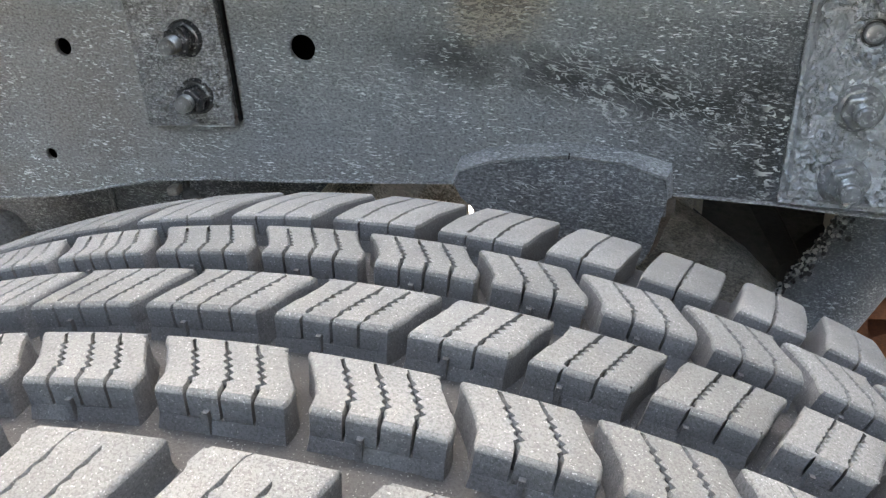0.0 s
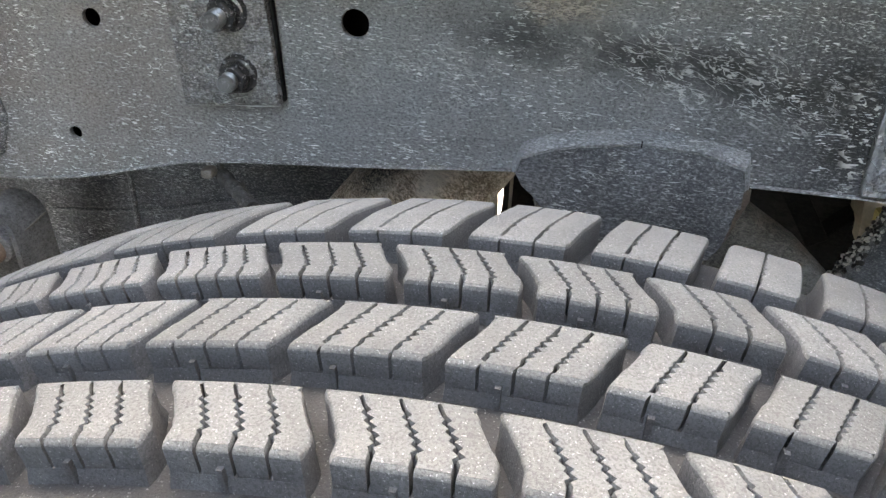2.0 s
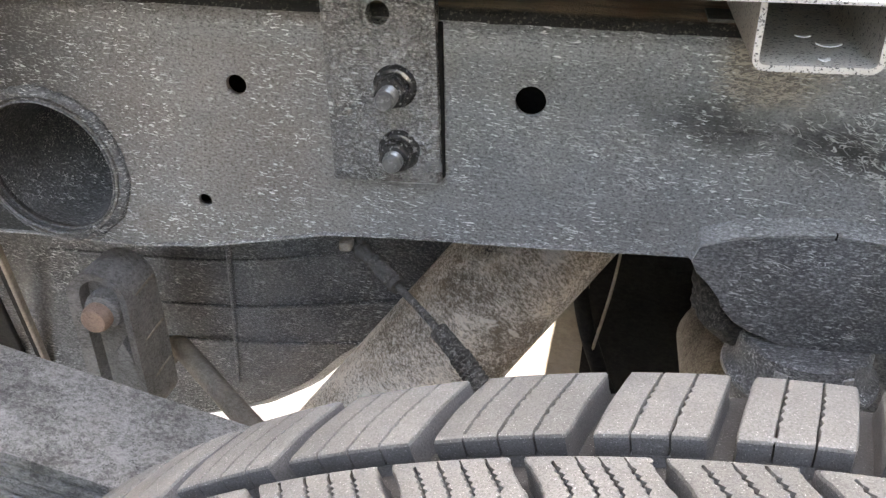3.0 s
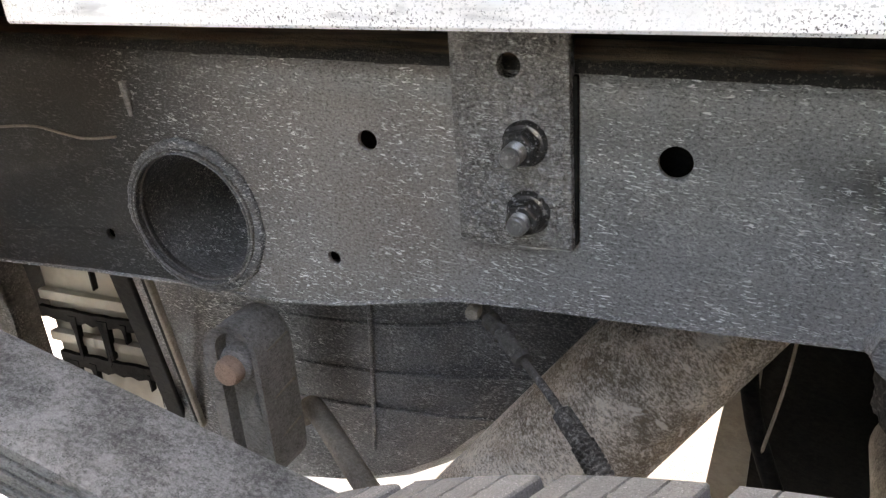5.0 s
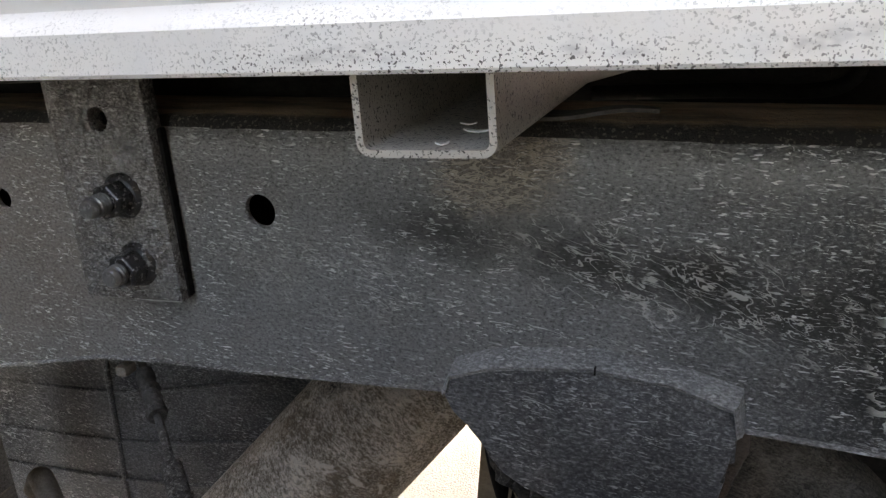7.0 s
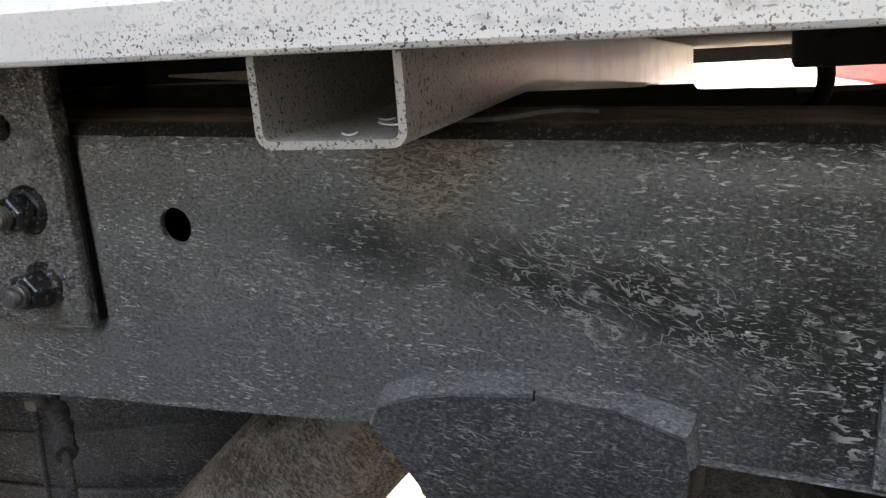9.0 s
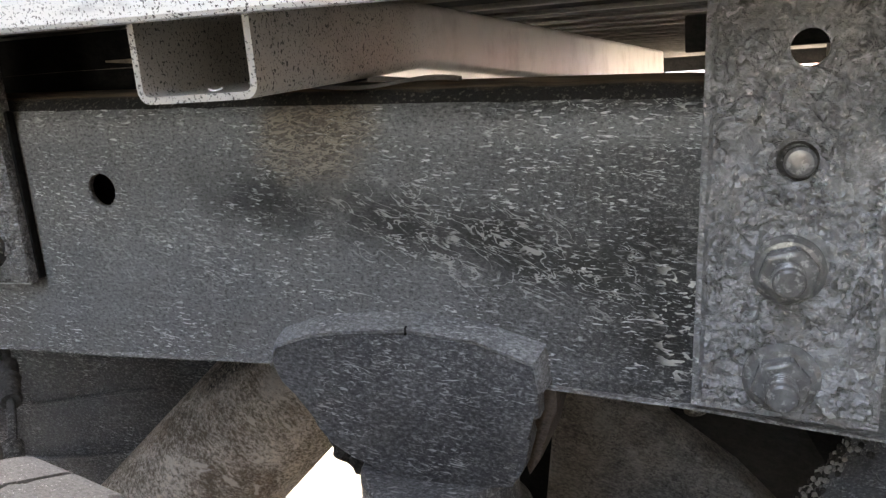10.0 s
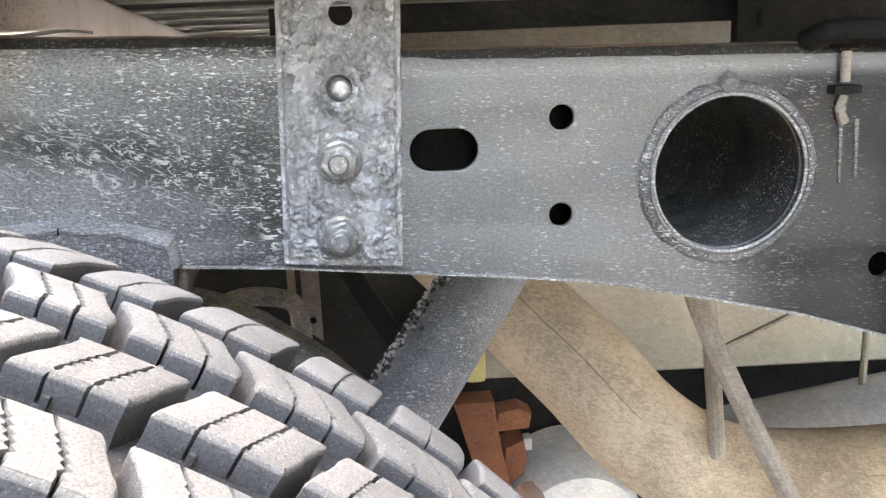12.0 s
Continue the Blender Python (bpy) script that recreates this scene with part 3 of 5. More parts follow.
    # tubes let into the web, with a weld bead round the mouth
    for x, z, r, deep in ((-0.5505, 0.704, 0.052, 0.14), (0.4595, 0.7095, 0.0545, 0.3)):
        bm = bmesh.new()
        lathe(bm, [(r, -0.006), (r + 0.004, -0.0065), (r + 0.0045, 0.0), (r + 0.0045, deep), (r + 0.002, deep), (r + 0.002, 0.0)], (x, 0, z), (0, 1, 0), 56, True)
        sleeve = part("cross_tube", bm, RAIL, rail, "open round tube passing through the rail")
        bm = bmesh.new()
        n, m = 160, 8
        ring = []
        for i in range(n):
            a = 2 * math.pi * i / n
            rr = 0.0048 * (1 + 0.35 * noise.noise((5 * math.cos(a), 5 * math.sin(a), x)) + 0.25 * noise.noise((22 * math.cos(a), 22 * math.sin(a), x)))
            ring.append([bm.verts.new((x + (r + 0.006 + rr * math.cos(b)) * math.cos(a), -0.0005 - 0.8 * abs(rr * math.sin(b)) * (1 if b < math.pi else 0), z + (r + 0.006 + rr * math.cos(b)) * math.sin(a))) for b in np.linspace(0, math.pi, m)])
        for i in range(n):
            for j in range(m - 1):
                bm.faces.new((ring[i][j], ring[(i + 1) % n][j], ring[(i + 1) % n][j + 1], ring[i][j + 1]))
        part("weld_bead", bm, BRACKET, sleeve)
        bm = bmesh.new()
        bore = [(r, -0.0055), (r + 0.0012, 0.0)]
        if x > 0:
            bore += [(r + 0.0012 - (0.0013 if i % 2 else 0.0), 0.004 + 0.0055 * i) for i in range(9)]
        lathe(bm, bore + [(r + 0.0012, deep - 0.004), (0.0, deep - 0.003)], (x, 0, z), (0, 1, 0), 56, caps=False)
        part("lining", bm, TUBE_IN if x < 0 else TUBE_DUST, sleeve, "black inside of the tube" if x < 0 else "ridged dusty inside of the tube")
        bm = bmesh.new()
        ring = []
        for i in range(96):
            a = 2 * math.pi * i / 96
            w = 0.0011 * (1 + 0.5 * noise.noise((6 * math.cos(a), 6 * math.sin(a), 4)))
            ring.append([bm.verts.new((x + (r + 0.0012 + w * math.cos(b)) * math.cos(a), -0.0065 + w * math.sin(b), z + (r + 0.0012 + w * math.cos(b)) * math.sin(a))) for b in np.linspace(0, 2 * math.pi, 6, endpoint=False)])
        for i in range(96):
            for j in range(6):
                bm.faces.new((ring[i - 1][j], ring[i][j], ring[i][(j + 1) % 6], ring[i - 1][(j + 1) % 6]))
        part("worn_rim", bm, BRACKET if x < 0 else RIM_DUST, sleeve, "pale rubbed edge of the tube")
    return rail


rail = build_rail()


# ---- mounting plates with their nuts ----
def hex_nut(bm, at, af, h):
    """A hexagonal nut standing out along -y, its outer corners turned down."""
    r = af / math.sqrt(3)
    rings = []
    for f, y in ((1.0, 0.0), (1.0, 0.82 * h), (0.93, 0.95 * h), (0.84, h), (0.6, h)):
        rings.append([bm.verts.new((at[0] + f * r * math.cos(radians(60 * i + 12)), at[1] - y, at[2] + f * r * math.sin(radians(60 * i + 12)))) for i in range(6)])
    for a, b in zip(rings, rings[1:]):
        for i in range(6):
            bm.faces.new((a[i], a[(i + 1) % 6], b[(i + 1) % 6], b[i]))
    bm.faces.new(rings[-1])
    bmesh.ops.bevel(bm, geom=[e for e in bm.edges if abs(e.verts[0].co.y - e.verts[1].co.y) > 0.5 * h], offset=0.0009, segments=2, affect='EDGES')
    return bm


def stud(parent, x, z, y, length, rd, flange, nut_mat, thread_mat):
    if nut_mat == PAINTED_NUT:
        bm = hex_nut(bmesh.new(), (x, y - 0.002, z), 0.0225, 0.0095)
        bmesh.ops.subdivide_edges(bm, edges=bm.edges[:], cuts=2, use_grid_fill=True)
        for v in bm.verts:
            v.co += 0.0008 * Vector((noise.noise(v.co * 130), noise.noise(v.co * 130 + Vector((9, 0, 0))), noise.noise(v.co * 130 + Vector((0, 9, 0)))))
        nut = part("flange_nut", bm, nut_mat, parent, "flange nut rounded off by thick paint")
    else:
        nut = part("flange_nut", hex_nut(bmesh.new(), (x, y - 0.0035, z), 0.0195, 0.0135), nut_mat, parent, "hexagonal flange nut", False)
    bm = bmesh.new()
    lathe(bm, [(flange, 0), (flange, 0.0018), (flange * 0.86, 0.0042), (0.009, 0.005)], (x, y, z), (0, -1, 0), 36)
    part("washer", bm, nut_mat, nut)
    bm = bmesh.new()
    prof = []
    k = int((length - 0.003) / 0.0022)
    for i in range(k):
        prof += [(rd, 0.0022 * i), (rd, 0.0022 * i + 0.0007), (rd * 0.78, 0.0022 * i + 0.0014)]
    prof += [(rd * 0.95, length - 0.003), (rd * 0.86, length - 0.0008), (rd * 0.72, length)]
    lathe(bm, prof, (x, y - (0.0105 if nut_mat == PAINTED_NUT else 0.016), z), (0, -1, 0), 24)
    part("thread", bm, thread_mat, nut, "bolt end standing out of the nut")


def paint_skin(p, outline, holes, y, high, material, seed):
    """Thick lumpy paint on a plate's face, left open at its holes."""
    (xa, za), (xb, zb), (xc, zc), (xd, zd) = outline
    n, m = 110, 280
    bm = bmesh.new()
    grid = []
    for j in range(m + 1):
        v = 0.012 + 0.976 * j / m
        row = []
        for i in range(n + 1):
            u = 0.02 + 0.96 * i / n
            x = (xa + (xb - xa) * u) * (1 - v) + (xd + (xc - xd) * u) * v
            z = (za + (zb - za) * u) * (1 - v) + (zd + (zc - zd) * u) * v
            q = Vector((x, seed, z))
            rugged = min(1.0, max(0.25, 0.75 + 1.6 * noise.noise(q * 38 + Vector((0, 5, 0)))))
            h = 0.32 * noise.noise(q * 90) + rugged * (0.4 * noise.noise(q * 240) + 0.26 * noise.noise(q * 400) + 0.1 * noise.noise(q * 700))
            flake = noise.noise(q * 62 + Vector((7, 0, 3)))
            h = max(0.0, 0.5 + 1.2 * h + 0.3 * flake + (0.22 if flake > 0.18 else 0.0))
            edge = min(1, min(i, n - i, j, m - j) / 4)
            row.append(bm.verts.new((x, y + 0.0004 - high * h * edge, z)))
        grid.append(row)
    for j in range(m):
        for i in range(n):
            c = (grid[j][i].co + grid[j + 1][i + 1].co) / 2
            if all((c.x - hx) ** 2 + (c.z - hz) ** 2 > (r + 0.002) ** 2 for hx, hz, r in holes):
                bm.faces.new((grid[j][i], grid[j][i + 1], grid[j + 1][i + 1], grid[j + 1][i]))
    part("paint_skin", bm, material, p, "thick lumpy flaking black paint")


def build_plate_rear():
    p = thing("mounting_plate", (0, 0, 0), "flat black steel body mounting plate bolted to the frame rail", "plate", "mounting plates")
    x0, x1, zb, zt = -0.3242, -0.2535, 0.7158, 0.885
    outline = [(x0, zb), (x1 + 0.001, zb + 0.001), (x1 - 0.001, zt), (x0 - 0.0005, zt)]
    bm = sheet(outline, [circle(-0.289, 0.8285, 0.0083)], -0.0125, -0.0004, 0.001)
    part("plate", bm, PLATE_FLAT, p)
    paint_skin(p, outline, [(-0.289, 0.8285, 0.0083)], -0.0125, 0.0026, PLATE_FLAT, 3.0)
    bm = bmesh.new()
    tube(bm, [(x, -0.0105 + 0.0006 * noise.noise((90 * x, 1, 1)), zb - 0.0002 + 0.0008 * noise.noise((60 * x, 5, 1))) for x in np.linspace(x0 + 0.004, x1, 16)], 0.0011, 6)
    # thin black strip in place of the shaded side of the plate
    bead = bmesh.new()
    box(bead, (x1 - 0.0005, -0.006, zb + 0.001), (x1 + 0.0035, -0.0004, 0.822), 0.0015, 2)
    part("edge_shade", bead, DARK, p, "black strip standing for shade down the plate's edge")
    part("sealant_bead", bm, PALE_BEAD, p, "pale line of dried sealant along the lower edge")
    stud(p, -0.2795, 0.783, -0.0125, 0.016, 0.0066, 0.0142, NUT, THREAD)
    stud(p, -0.2785, 0.7395, -0.0125, 0.011, 0.0066, 0.014, NUT, THREAD)


def build_plate_front():
    p = thing("mounting_plate", (0, 0, 0), "black steel mounting plate with thick lumpy paint on the rail", "plate", "mounting plates")
    outline = [(0.1458, 0.6655), (0.2246, 0.659), (0.2335, 0.885), (0.1555, 0.885)]
    bm = sheet(outline, [circle(0.1937, 0.8285, 0.0088), circle(0.1898, 0.781, 0.0098)], -0.0085, -0.0004, 0.001)
    part("plate", bm, PLATE, p)
    paint_skin(p, outline, [(0.1937, 0.8285, 0.0088), (0.1898, 0.781, 0.0098)], -0.0085, 0.0068, PLATE, 1.0)
    bm = bmesh.new()
    lathe(bm, [(0.0071, 0.0), (0.0069, 0.003), (0.0056, 0.0044), (0.003, 0.0048), (0.0, 0.0046)], (0.1908, -0.0004, 0.7799), (0, -1, 0), 28)
    part("plug", bm, PAINTED_NUT, p, "painted-over bolt head sunk in its hole")
    # this dark ring stands for the shadow inside the recess
    bm = bmesh.new()
    lathe(bm, [(0.0102, 0.0), (0.0068, 0.0003)], (0.1898, -0.0004, 0.781), (0, -1, 0), 28, caps=False)
    part("hole_floor", bm, CRUD, p, "dark ring painting the recess's shade round the sunken bolt head")
    stud(p, 0.1866, 0.734, -0.0115, 0.0125, 0.0072, 0.0158, PAINTED_NUT, PAINTED_NUT)
    stud(p, 0.1846, 0.683, -0.0115, 0.0145, 0.0074, 0.0168, PAINTED_NUT, PAINTED_NUT)


build_plate_rear()
build_plate_front()


# ---- bump stop ----
def build_bump_stop():
    b = thing("bump_stop", (0, 0, 0), "black bump stop bracket with ragged edge, welded under the frame rail", "bump stop")
    face = [(-0.0838, 0.672), (-0.0795, 0.684), (-0.06, 0.6905), (-0.041, 0.694), (0.001, 0.697), (0.04, 0.6925), (0.0692, 0.682), (0.071, 0.668), (0.0705, 0.652), (0.064, 0.6505), (0.066, 0.64), (0.061, 0.6225), (0.054, 0.611),
            (0.03, 0.6072), (0.0, 0.6082), (-0.022, 0.6125), (-0.0395, 0.6185), (-0.052, 0.6265), (-0.0602, 0.6365), (-0.0622, 0.648), (-0.0715, 0.6555), (-0.0795, 0.6622)]
    bm = bmesh.new()
    prism(bm, face, -0.0125, 0.045, 0.0025)
    part("bracket", bm, BRACKET, b)
    # the bent rim that meets the rail
    bm = bmesh.new()
    top = [(-0.0838, 0.672), (-0.0795, 0.684), (-0.06, 0.6905), (-0.041, 0.694), (0.001, 0.697), (0.04, 0.6925), (0.0692, 0.682), (0.0712, 0.666)]
    rows = []
    for i, (x, z) in enumerate(top):
        lift = 0.0058 if 0 < i < 7 else 0.002
        sx = -0.003 if i == 0 else 0.004 if i >= 6 else 0
        rows.append([bm.verts.new(q) for q in ((x, -0.0132, z - 0.0012), (x, -0.0142, z + 0.0012), (x + sx * 0.6, -0.011, z + lift * 0.55), (x + sx, -0.0035, z + lift), (x + sx, 0.0006, z + lift + 0.001))])
    for a, c in zip(rows, rows[1:]):
        for i in range(4):
            bm.faces.new((a[i], c[i], c[i + 1], a[i + 1]))
    part("rim", bm, RIM_DUST, b, "dusty bent rim along the bracket's upper edge")
    bm = bmesh.new()
    lathe(bm, [(0.043, 0.003), (0.0455, 0.0), (0.0455, -0.018), (0.0475, -0.0235), (0.053, -0.0275), (0.0538, -0.0305), (0.050, -0.033), (0.046, -0.035), (0.044, -0.07), (0.032, -0.085)], (0.004, 0.01, 0.6065), (0, 0, 1), 48)
    cup = part("rubber_cup", bm, BRACKET, b, "round black rubber stop with a flared lip")
    for a in (-118, -62):
        c, q = math.cos(radians(a)), math.sin(radians(a))
        bm = bmesh.new()
        box(bm, (-0.0045, -0.0012, -0.004), (0.0045, 0.0012, 0.004), 0.0008, 1)
        bm.transform(Matrix.Translation((0.004 + 0.0455 * c, 0.01 + 0.0455 * q, 0.5965)) @ pose(0, 0, 0, 0, 0, a + 90))
        part("moulded_tag", bm, RIM_DUST, cup)
    bm = bmesh.new()
    bmesh.ops.create_icosphere(bm, subdivisions=4, radius=1.0)
    for v in bm.verts:
        q = v.co.copy()
        v.co = Vector((-0.05 + 0.026 * q.x, 0.026 + 0.02 * q.y, 0.616 + 0.03 * q.z - 0.55 * 0.026 * q.x))
        v.co += q * (0.005 * noise.noise(v.co * 70) + 0.0035 * noise.noise(v.co * 190))
    part("grime", bm, CRUD, b, "black gritty grime caked under the bracket")
    bm = bmesh.new()
    prism(bm, [(0.0009, 0.6952), (0.0014, 0.6995), (0.0021, 0.6995), (0.0019, 0.695)], -0.0144, -0.006)
    part("split", bm, DARK, b, "short split in the rim")
    bm = bmesh.new()
    prism(bm, [(0.0705, 0.672), (0.0775, 0.668), (0.0775, 0.652), (0.072, 0.64), (0.0665, 0.622), (0.06, 0.612), (0.058, 0.62), (0.064, 0.645)], 0.0, 0.044, 0.002)
    part("side_flange", bm, BROWN_DUST, b, "brown dusty flange turned back behind the bracket")


build_bump_stop()


# ---- tyre ----
XC, ZC, YC, RT, YAW, DEPTH = -0.0735, 0.3294, -0.3655, 0.4576, -1.0, 0.0125
wheel = thing("rear_wheel", (0, 0, 0), "truck wheel with a dusty grey tyre of deep siped tread blocks", "wheel")
wheel.matrix_world = pose(XC, YC, ZC, 0, 0, YAW)


def crown(y):
    """The tread's radius across its width; y from the tyre's middle plane."""
    a = abs(y)
    return RT - 0.0036 * (a / 0.065) ** 2 - (0.12 * (a - 0.07) if a > 0.07 else 0)


def tread_point(y, th, r):
    a = radians(th)
    return (r * math.sin(a), y, r * math.cos(a))


def spread(seen, step=5.3):
    """Block edges all round: the given ones, then an even step to close the ring."""
    gap = 360 - (seen[-1] - seen[0])
    n = round(gap / step)
    return list(seen) + [seen[-1] + gap * (i + 1) / n for i in range(n - 1)]


RIBS = [  # far y, near y, block edges at the near side, skew, gap, sipes by angle, depth of the wave
    (0.0960, 0.0530, (-30.0, -23.4, -16.4, -9.8, -4.45, 0.8, 5.9, 10.9, 15.2, 19.6, 23.8, 27.8, 32.8, 37.4, 42.2), 1.4, 0.8, ((-12, 3), (8, 2), (999, 1)), 0.06),
    (0.0432, 0.0190, (-23.0, -16.6, -11.1, -5.8, -0.66, 4.37, 9.35, 13.9, 18.4, 22.8, 27.0, 31.7, 36.8), -1.1, 0.5, ((-9, 4), (7, 3), (999, 2)), 0.1),
    (0.0063, -0.0175, (-20.0, -14.1, -8.9, -3.5, 1.9, 7.05, 11.5, 15.9, 20.55, 24.7, 29.0, 34.0, 39.0), 1.35, 0.5, ((5, 3), (999, 2)), 0.11),
    (-0.0320, -0.0550, (-16.4, -11.0, -5.7, -0.45, 5.05, 10.5, 15.25, 20.1, 25.1, 30, 35), -1.1, 0.62, ((8, 3), (999, 2)), 0.125),
    (-0.0706, -0.1080, (-17.5, -11.8, -6.0, 0.15, 5.9, 11.4, 16.6, 21.8), 2.2, 1.3, ((999, 2),), 0.06),
]


def lamella(bm, left, right, y_far, y_near, cut, ends):
    """One slice of a block between two edge lines, each a list of (y, angle); ends says which of them are the block's own ends."""
    loop = left + right[::-1]
    cy = sum(p[0] for p in loop) / len(loop)
    ca = sum(p[1] for p in loop) / len(loop)
    rings = []
    for drop, inset in ((cut, 0.0), (0.0016, 0.0), (0.0005, 0.0006), (0.0, 0.0016)):
        ring = []
        for y, a in loop:
            yy = y + (inset if y < cy else -inset)
            round_off = math.degrees(inset / RT)
            aa = a + (round_off * (1.0 if ends[0] else 0.22) if a < ca else -round_off * (1.0 if ends[1] else 0.22))
            if abs(y - y_far) > 1e-6 and abs(y - y_near) > 1e-6:
                yy = y
            ring.append(bm.verts.new(tread_point(yy, aa, crown(yy) - drop)))
        rings.append(ring)
    n = len(loop)
    for k, (a, b) in enumerate(zip(rings, rings[1:])):
        for i in range(n):
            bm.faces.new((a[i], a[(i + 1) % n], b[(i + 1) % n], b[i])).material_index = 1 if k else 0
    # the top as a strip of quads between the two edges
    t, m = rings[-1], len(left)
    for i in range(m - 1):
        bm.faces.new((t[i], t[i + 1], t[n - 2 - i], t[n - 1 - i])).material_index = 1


def block(bm, rib, a0, a1, rng):
    y_far, y_near, _, skew, gap, counts, wave = rib
    gap += 0.12
    sipes = next(n for limit, n in counts if a0 < limit)
    full = wave > 0.08
    dotted = skew > 0
    rows = 19
    ys = [y_near + (y_far - y_near) * i / (rows - 1) for i in range(rows)]
    slit = 0.12 if full else 0.09

    def edge(f, side):
        """A cut line at the fraction f of the block's length."""
        out = []
        for i, y in enumerate(ys):
            u = i / (rows - 1)
            bend = skew * (u if abs(skew) > 1.2 else max(0, u - 0.3) / 0.7)
            a = a0 + gap / 2 + f * (a1 - a0 - gap) + bend
            wide = slit
            if 0 < f < 1 and 0.2 < u < 0.74:
                a += wave * (0.7 if i % 2 else -0.7)
                wide = slit * ((1.5 if i % 2 else 0.3) if dotted else (1.2 if i % 2 else 0.8))
            elif 0 < f < 1 and u >= 0.74:
                wide = slit * 0.7
            if f in (0, 1) and full:
                a += 0.03 * (1 if 0.42 < u < 0.8 else -1) * (1 if f == 0 else -1)
            if f in (0, 1):
                near = min(i, rows - 1 - i)
                a += (0.1, 0.02)[near] * (1 if f == 0 else -1) if near < 2 else 0
            out.append((y, a + side * wide / 2))
        return out

    cuts = [0.0] + [(k + 1) / (sipes + 1) + rng.uniform(-0.012, 0.012) for k in range(sipes)] + [1.0]
    for k in range(sipes + 1):
        left = edge(cuts[k], 1 if k else 0)
        right = edge(cuts[k + 1], -1 if k < sipes else 0)
        lamella(bm, left, right, y_far, y_near, 0.0085, (k == 0, k == sipes))
    # the foot that the slices share, flaring to the groove's floor
    left, right = edge(0.0, 0), edge(1.0, 0)
    loop = left + right[::-1]
    lo, hi = [], []
    cy, ca = (y_far + y_near) / 2, (a0 + a1) / 2 + skew / 2
    for y, a in loop:
        lo.append(bm.verts.new(tread_point(y + (0.0022 if y > cy else -0.0022) * (1 if y in (ys[0], ys[-1]) else 0), a + (0.12 if a > ca else -0.12), crown(y) - DEPTH - 0.003)))
        hi.append(bm.verts.new(tread_point(y, a, crown(y) - 0.0084)))
    n = len(loop)
    for i in range(n):
        bm.faces.new((lo[i], lo[(i + 1) % n], hi[(i + 1) % n], hi[i]))
    m = len(left)
    for i in range(m - 1):
        bm.faces.new((hi[i], hi[i + 1], hi[n - 2 - i], hi[n - 1 - i]))
    if full:
        a = a0 + rng.uniform(0.36, 0.44) * (a1 - a0)
        bar = [bm.verts.new(tread_point(y_near + dy, a + da, crown(y_near) - dr)) for dr in (0.0055, DEPTH + 0.002) for dy, da in ((0.001, -0.12), (-0.0016, -0.1), (-0.0016, 0.1), (0.001, 0.12))]
        for k in range(3):
            bm.faces.new((bar[k], bar[k + 1], bar[k + 5], bar[k + 4]))
        bm.faces.new(bar[:4])


def build_tread():
    rng = random.Random(5)
    rest = bmesh.new()
    for rib in RIBS:
        edges = spread(rib[2])
        edges.append(edges[0] + 360)
        for a0, a1 in zip(edges, edges[1:]):
            mid = (a0 + a1) / 2
            mid = (mid + 180) % 360 - 180
            if -40 < mid < 60:
                bm = bmesh.new()
                block(bm, rib, a0, a1, rng)
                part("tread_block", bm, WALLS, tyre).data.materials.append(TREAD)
            else:
                lump = [bmesh_verts(rest, y, a) for y, a in ((rib[1], a0 + 0.3), (rib[1], a1 - 0.3), (rib[0], a1 - 0.3 + rib[3]), (rib[0], a0 + 0.3 + rib[3]))]
                top, low = [v[0] for v in lump], [v[1] for v in lump]
                rest.faces.new(top)
                for i in range(4):
                    rest.faces.new((low[i], low[(i + 1) % 4], top[(i + 1) % 4], top[i]))
    ob = part("tread_remainder", rest, TREAD, tyre, "tread blocks round the rest of the tyre", False)
    ob["kind"] = "stuff"


def bmesh_verts(bm, y, a):
    return bm.verts.new(tread_point(y, a, crown(y))), bm.verts.new(tread_point(y, a, crown(y) - DEPTH))


bm = bmesh.new()
prof = [(0.235, 0.095), (0.26, 0.114), (0.31, 0.127), (0.345, 0.127), (0.375, 0.121), (0.396, 0.111)]
flo = [(crown(y) - DEPTH, y) for y in np.linspace(0.1, -0.1, 28)]
prof = prof + flo + [(r, -y) for r, y in prof[::-1]]
lathe(bm, prof, (0, 0, 0), (0, 1, 0), 160, True)
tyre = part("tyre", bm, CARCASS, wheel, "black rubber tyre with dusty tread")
bm = bmesh.new()
lathe(bm, [(0.242, 0.1), (0.235, 0.092), (0.22, 0.075), (0.215, 0.0), (0.22, -0.06), (0.19, -0.03), (0.06, -0.05), (0.0, -0.05)], (0, 0, 0), (0, 1, 0), 64)
part("rim", bm, ALU, wheel, "plain grey steel wheel rim")

build_tread()

# ---- leaf spring ----
def build_leaf_spring():
    s = thing("leaf_spring", (0, 0, 0), "dusty grey steel leaf spring pack beside the frame rail", "leaf spring")
    y_far, y_near = -0.128, -0.205
    for dz, end in ((0.0, -1.25), (-0.0125, -1.1), (-0.025, -0.95), (-0.0375, -0.8)):
        bm = bmesh.new()
        rows = []
        for i in range(40):
            x = end + (0.02 - end) * i / 39
            z = 0.657 - 0.275 * (x + 0.6) + 0.42 * max(0, x + 0.35) ** 2 + dz
            rows.append([bm.verts.new((x, y, z + h)) for y, h in ((y_near, -0.0095), (y_near - 0.001, -0.005), (y_near, -0.0008), (y_near + 0.004, 0), (y_far - 0.004, 0), (y_far, -0.0008), (y_far, -0.0095))])
        for a, b in zip(rows, rows[1:]):
            for j in range(7):
                bm.faces.new((a[j], b[j], b[(j + 1) % 7], a[(j + 1) % 7]))
        bm.faces.new(rows[0]), bm.faces.new(rows[-1])
        part("leaf", bm, LEAF, s)


build_leaf_spring()


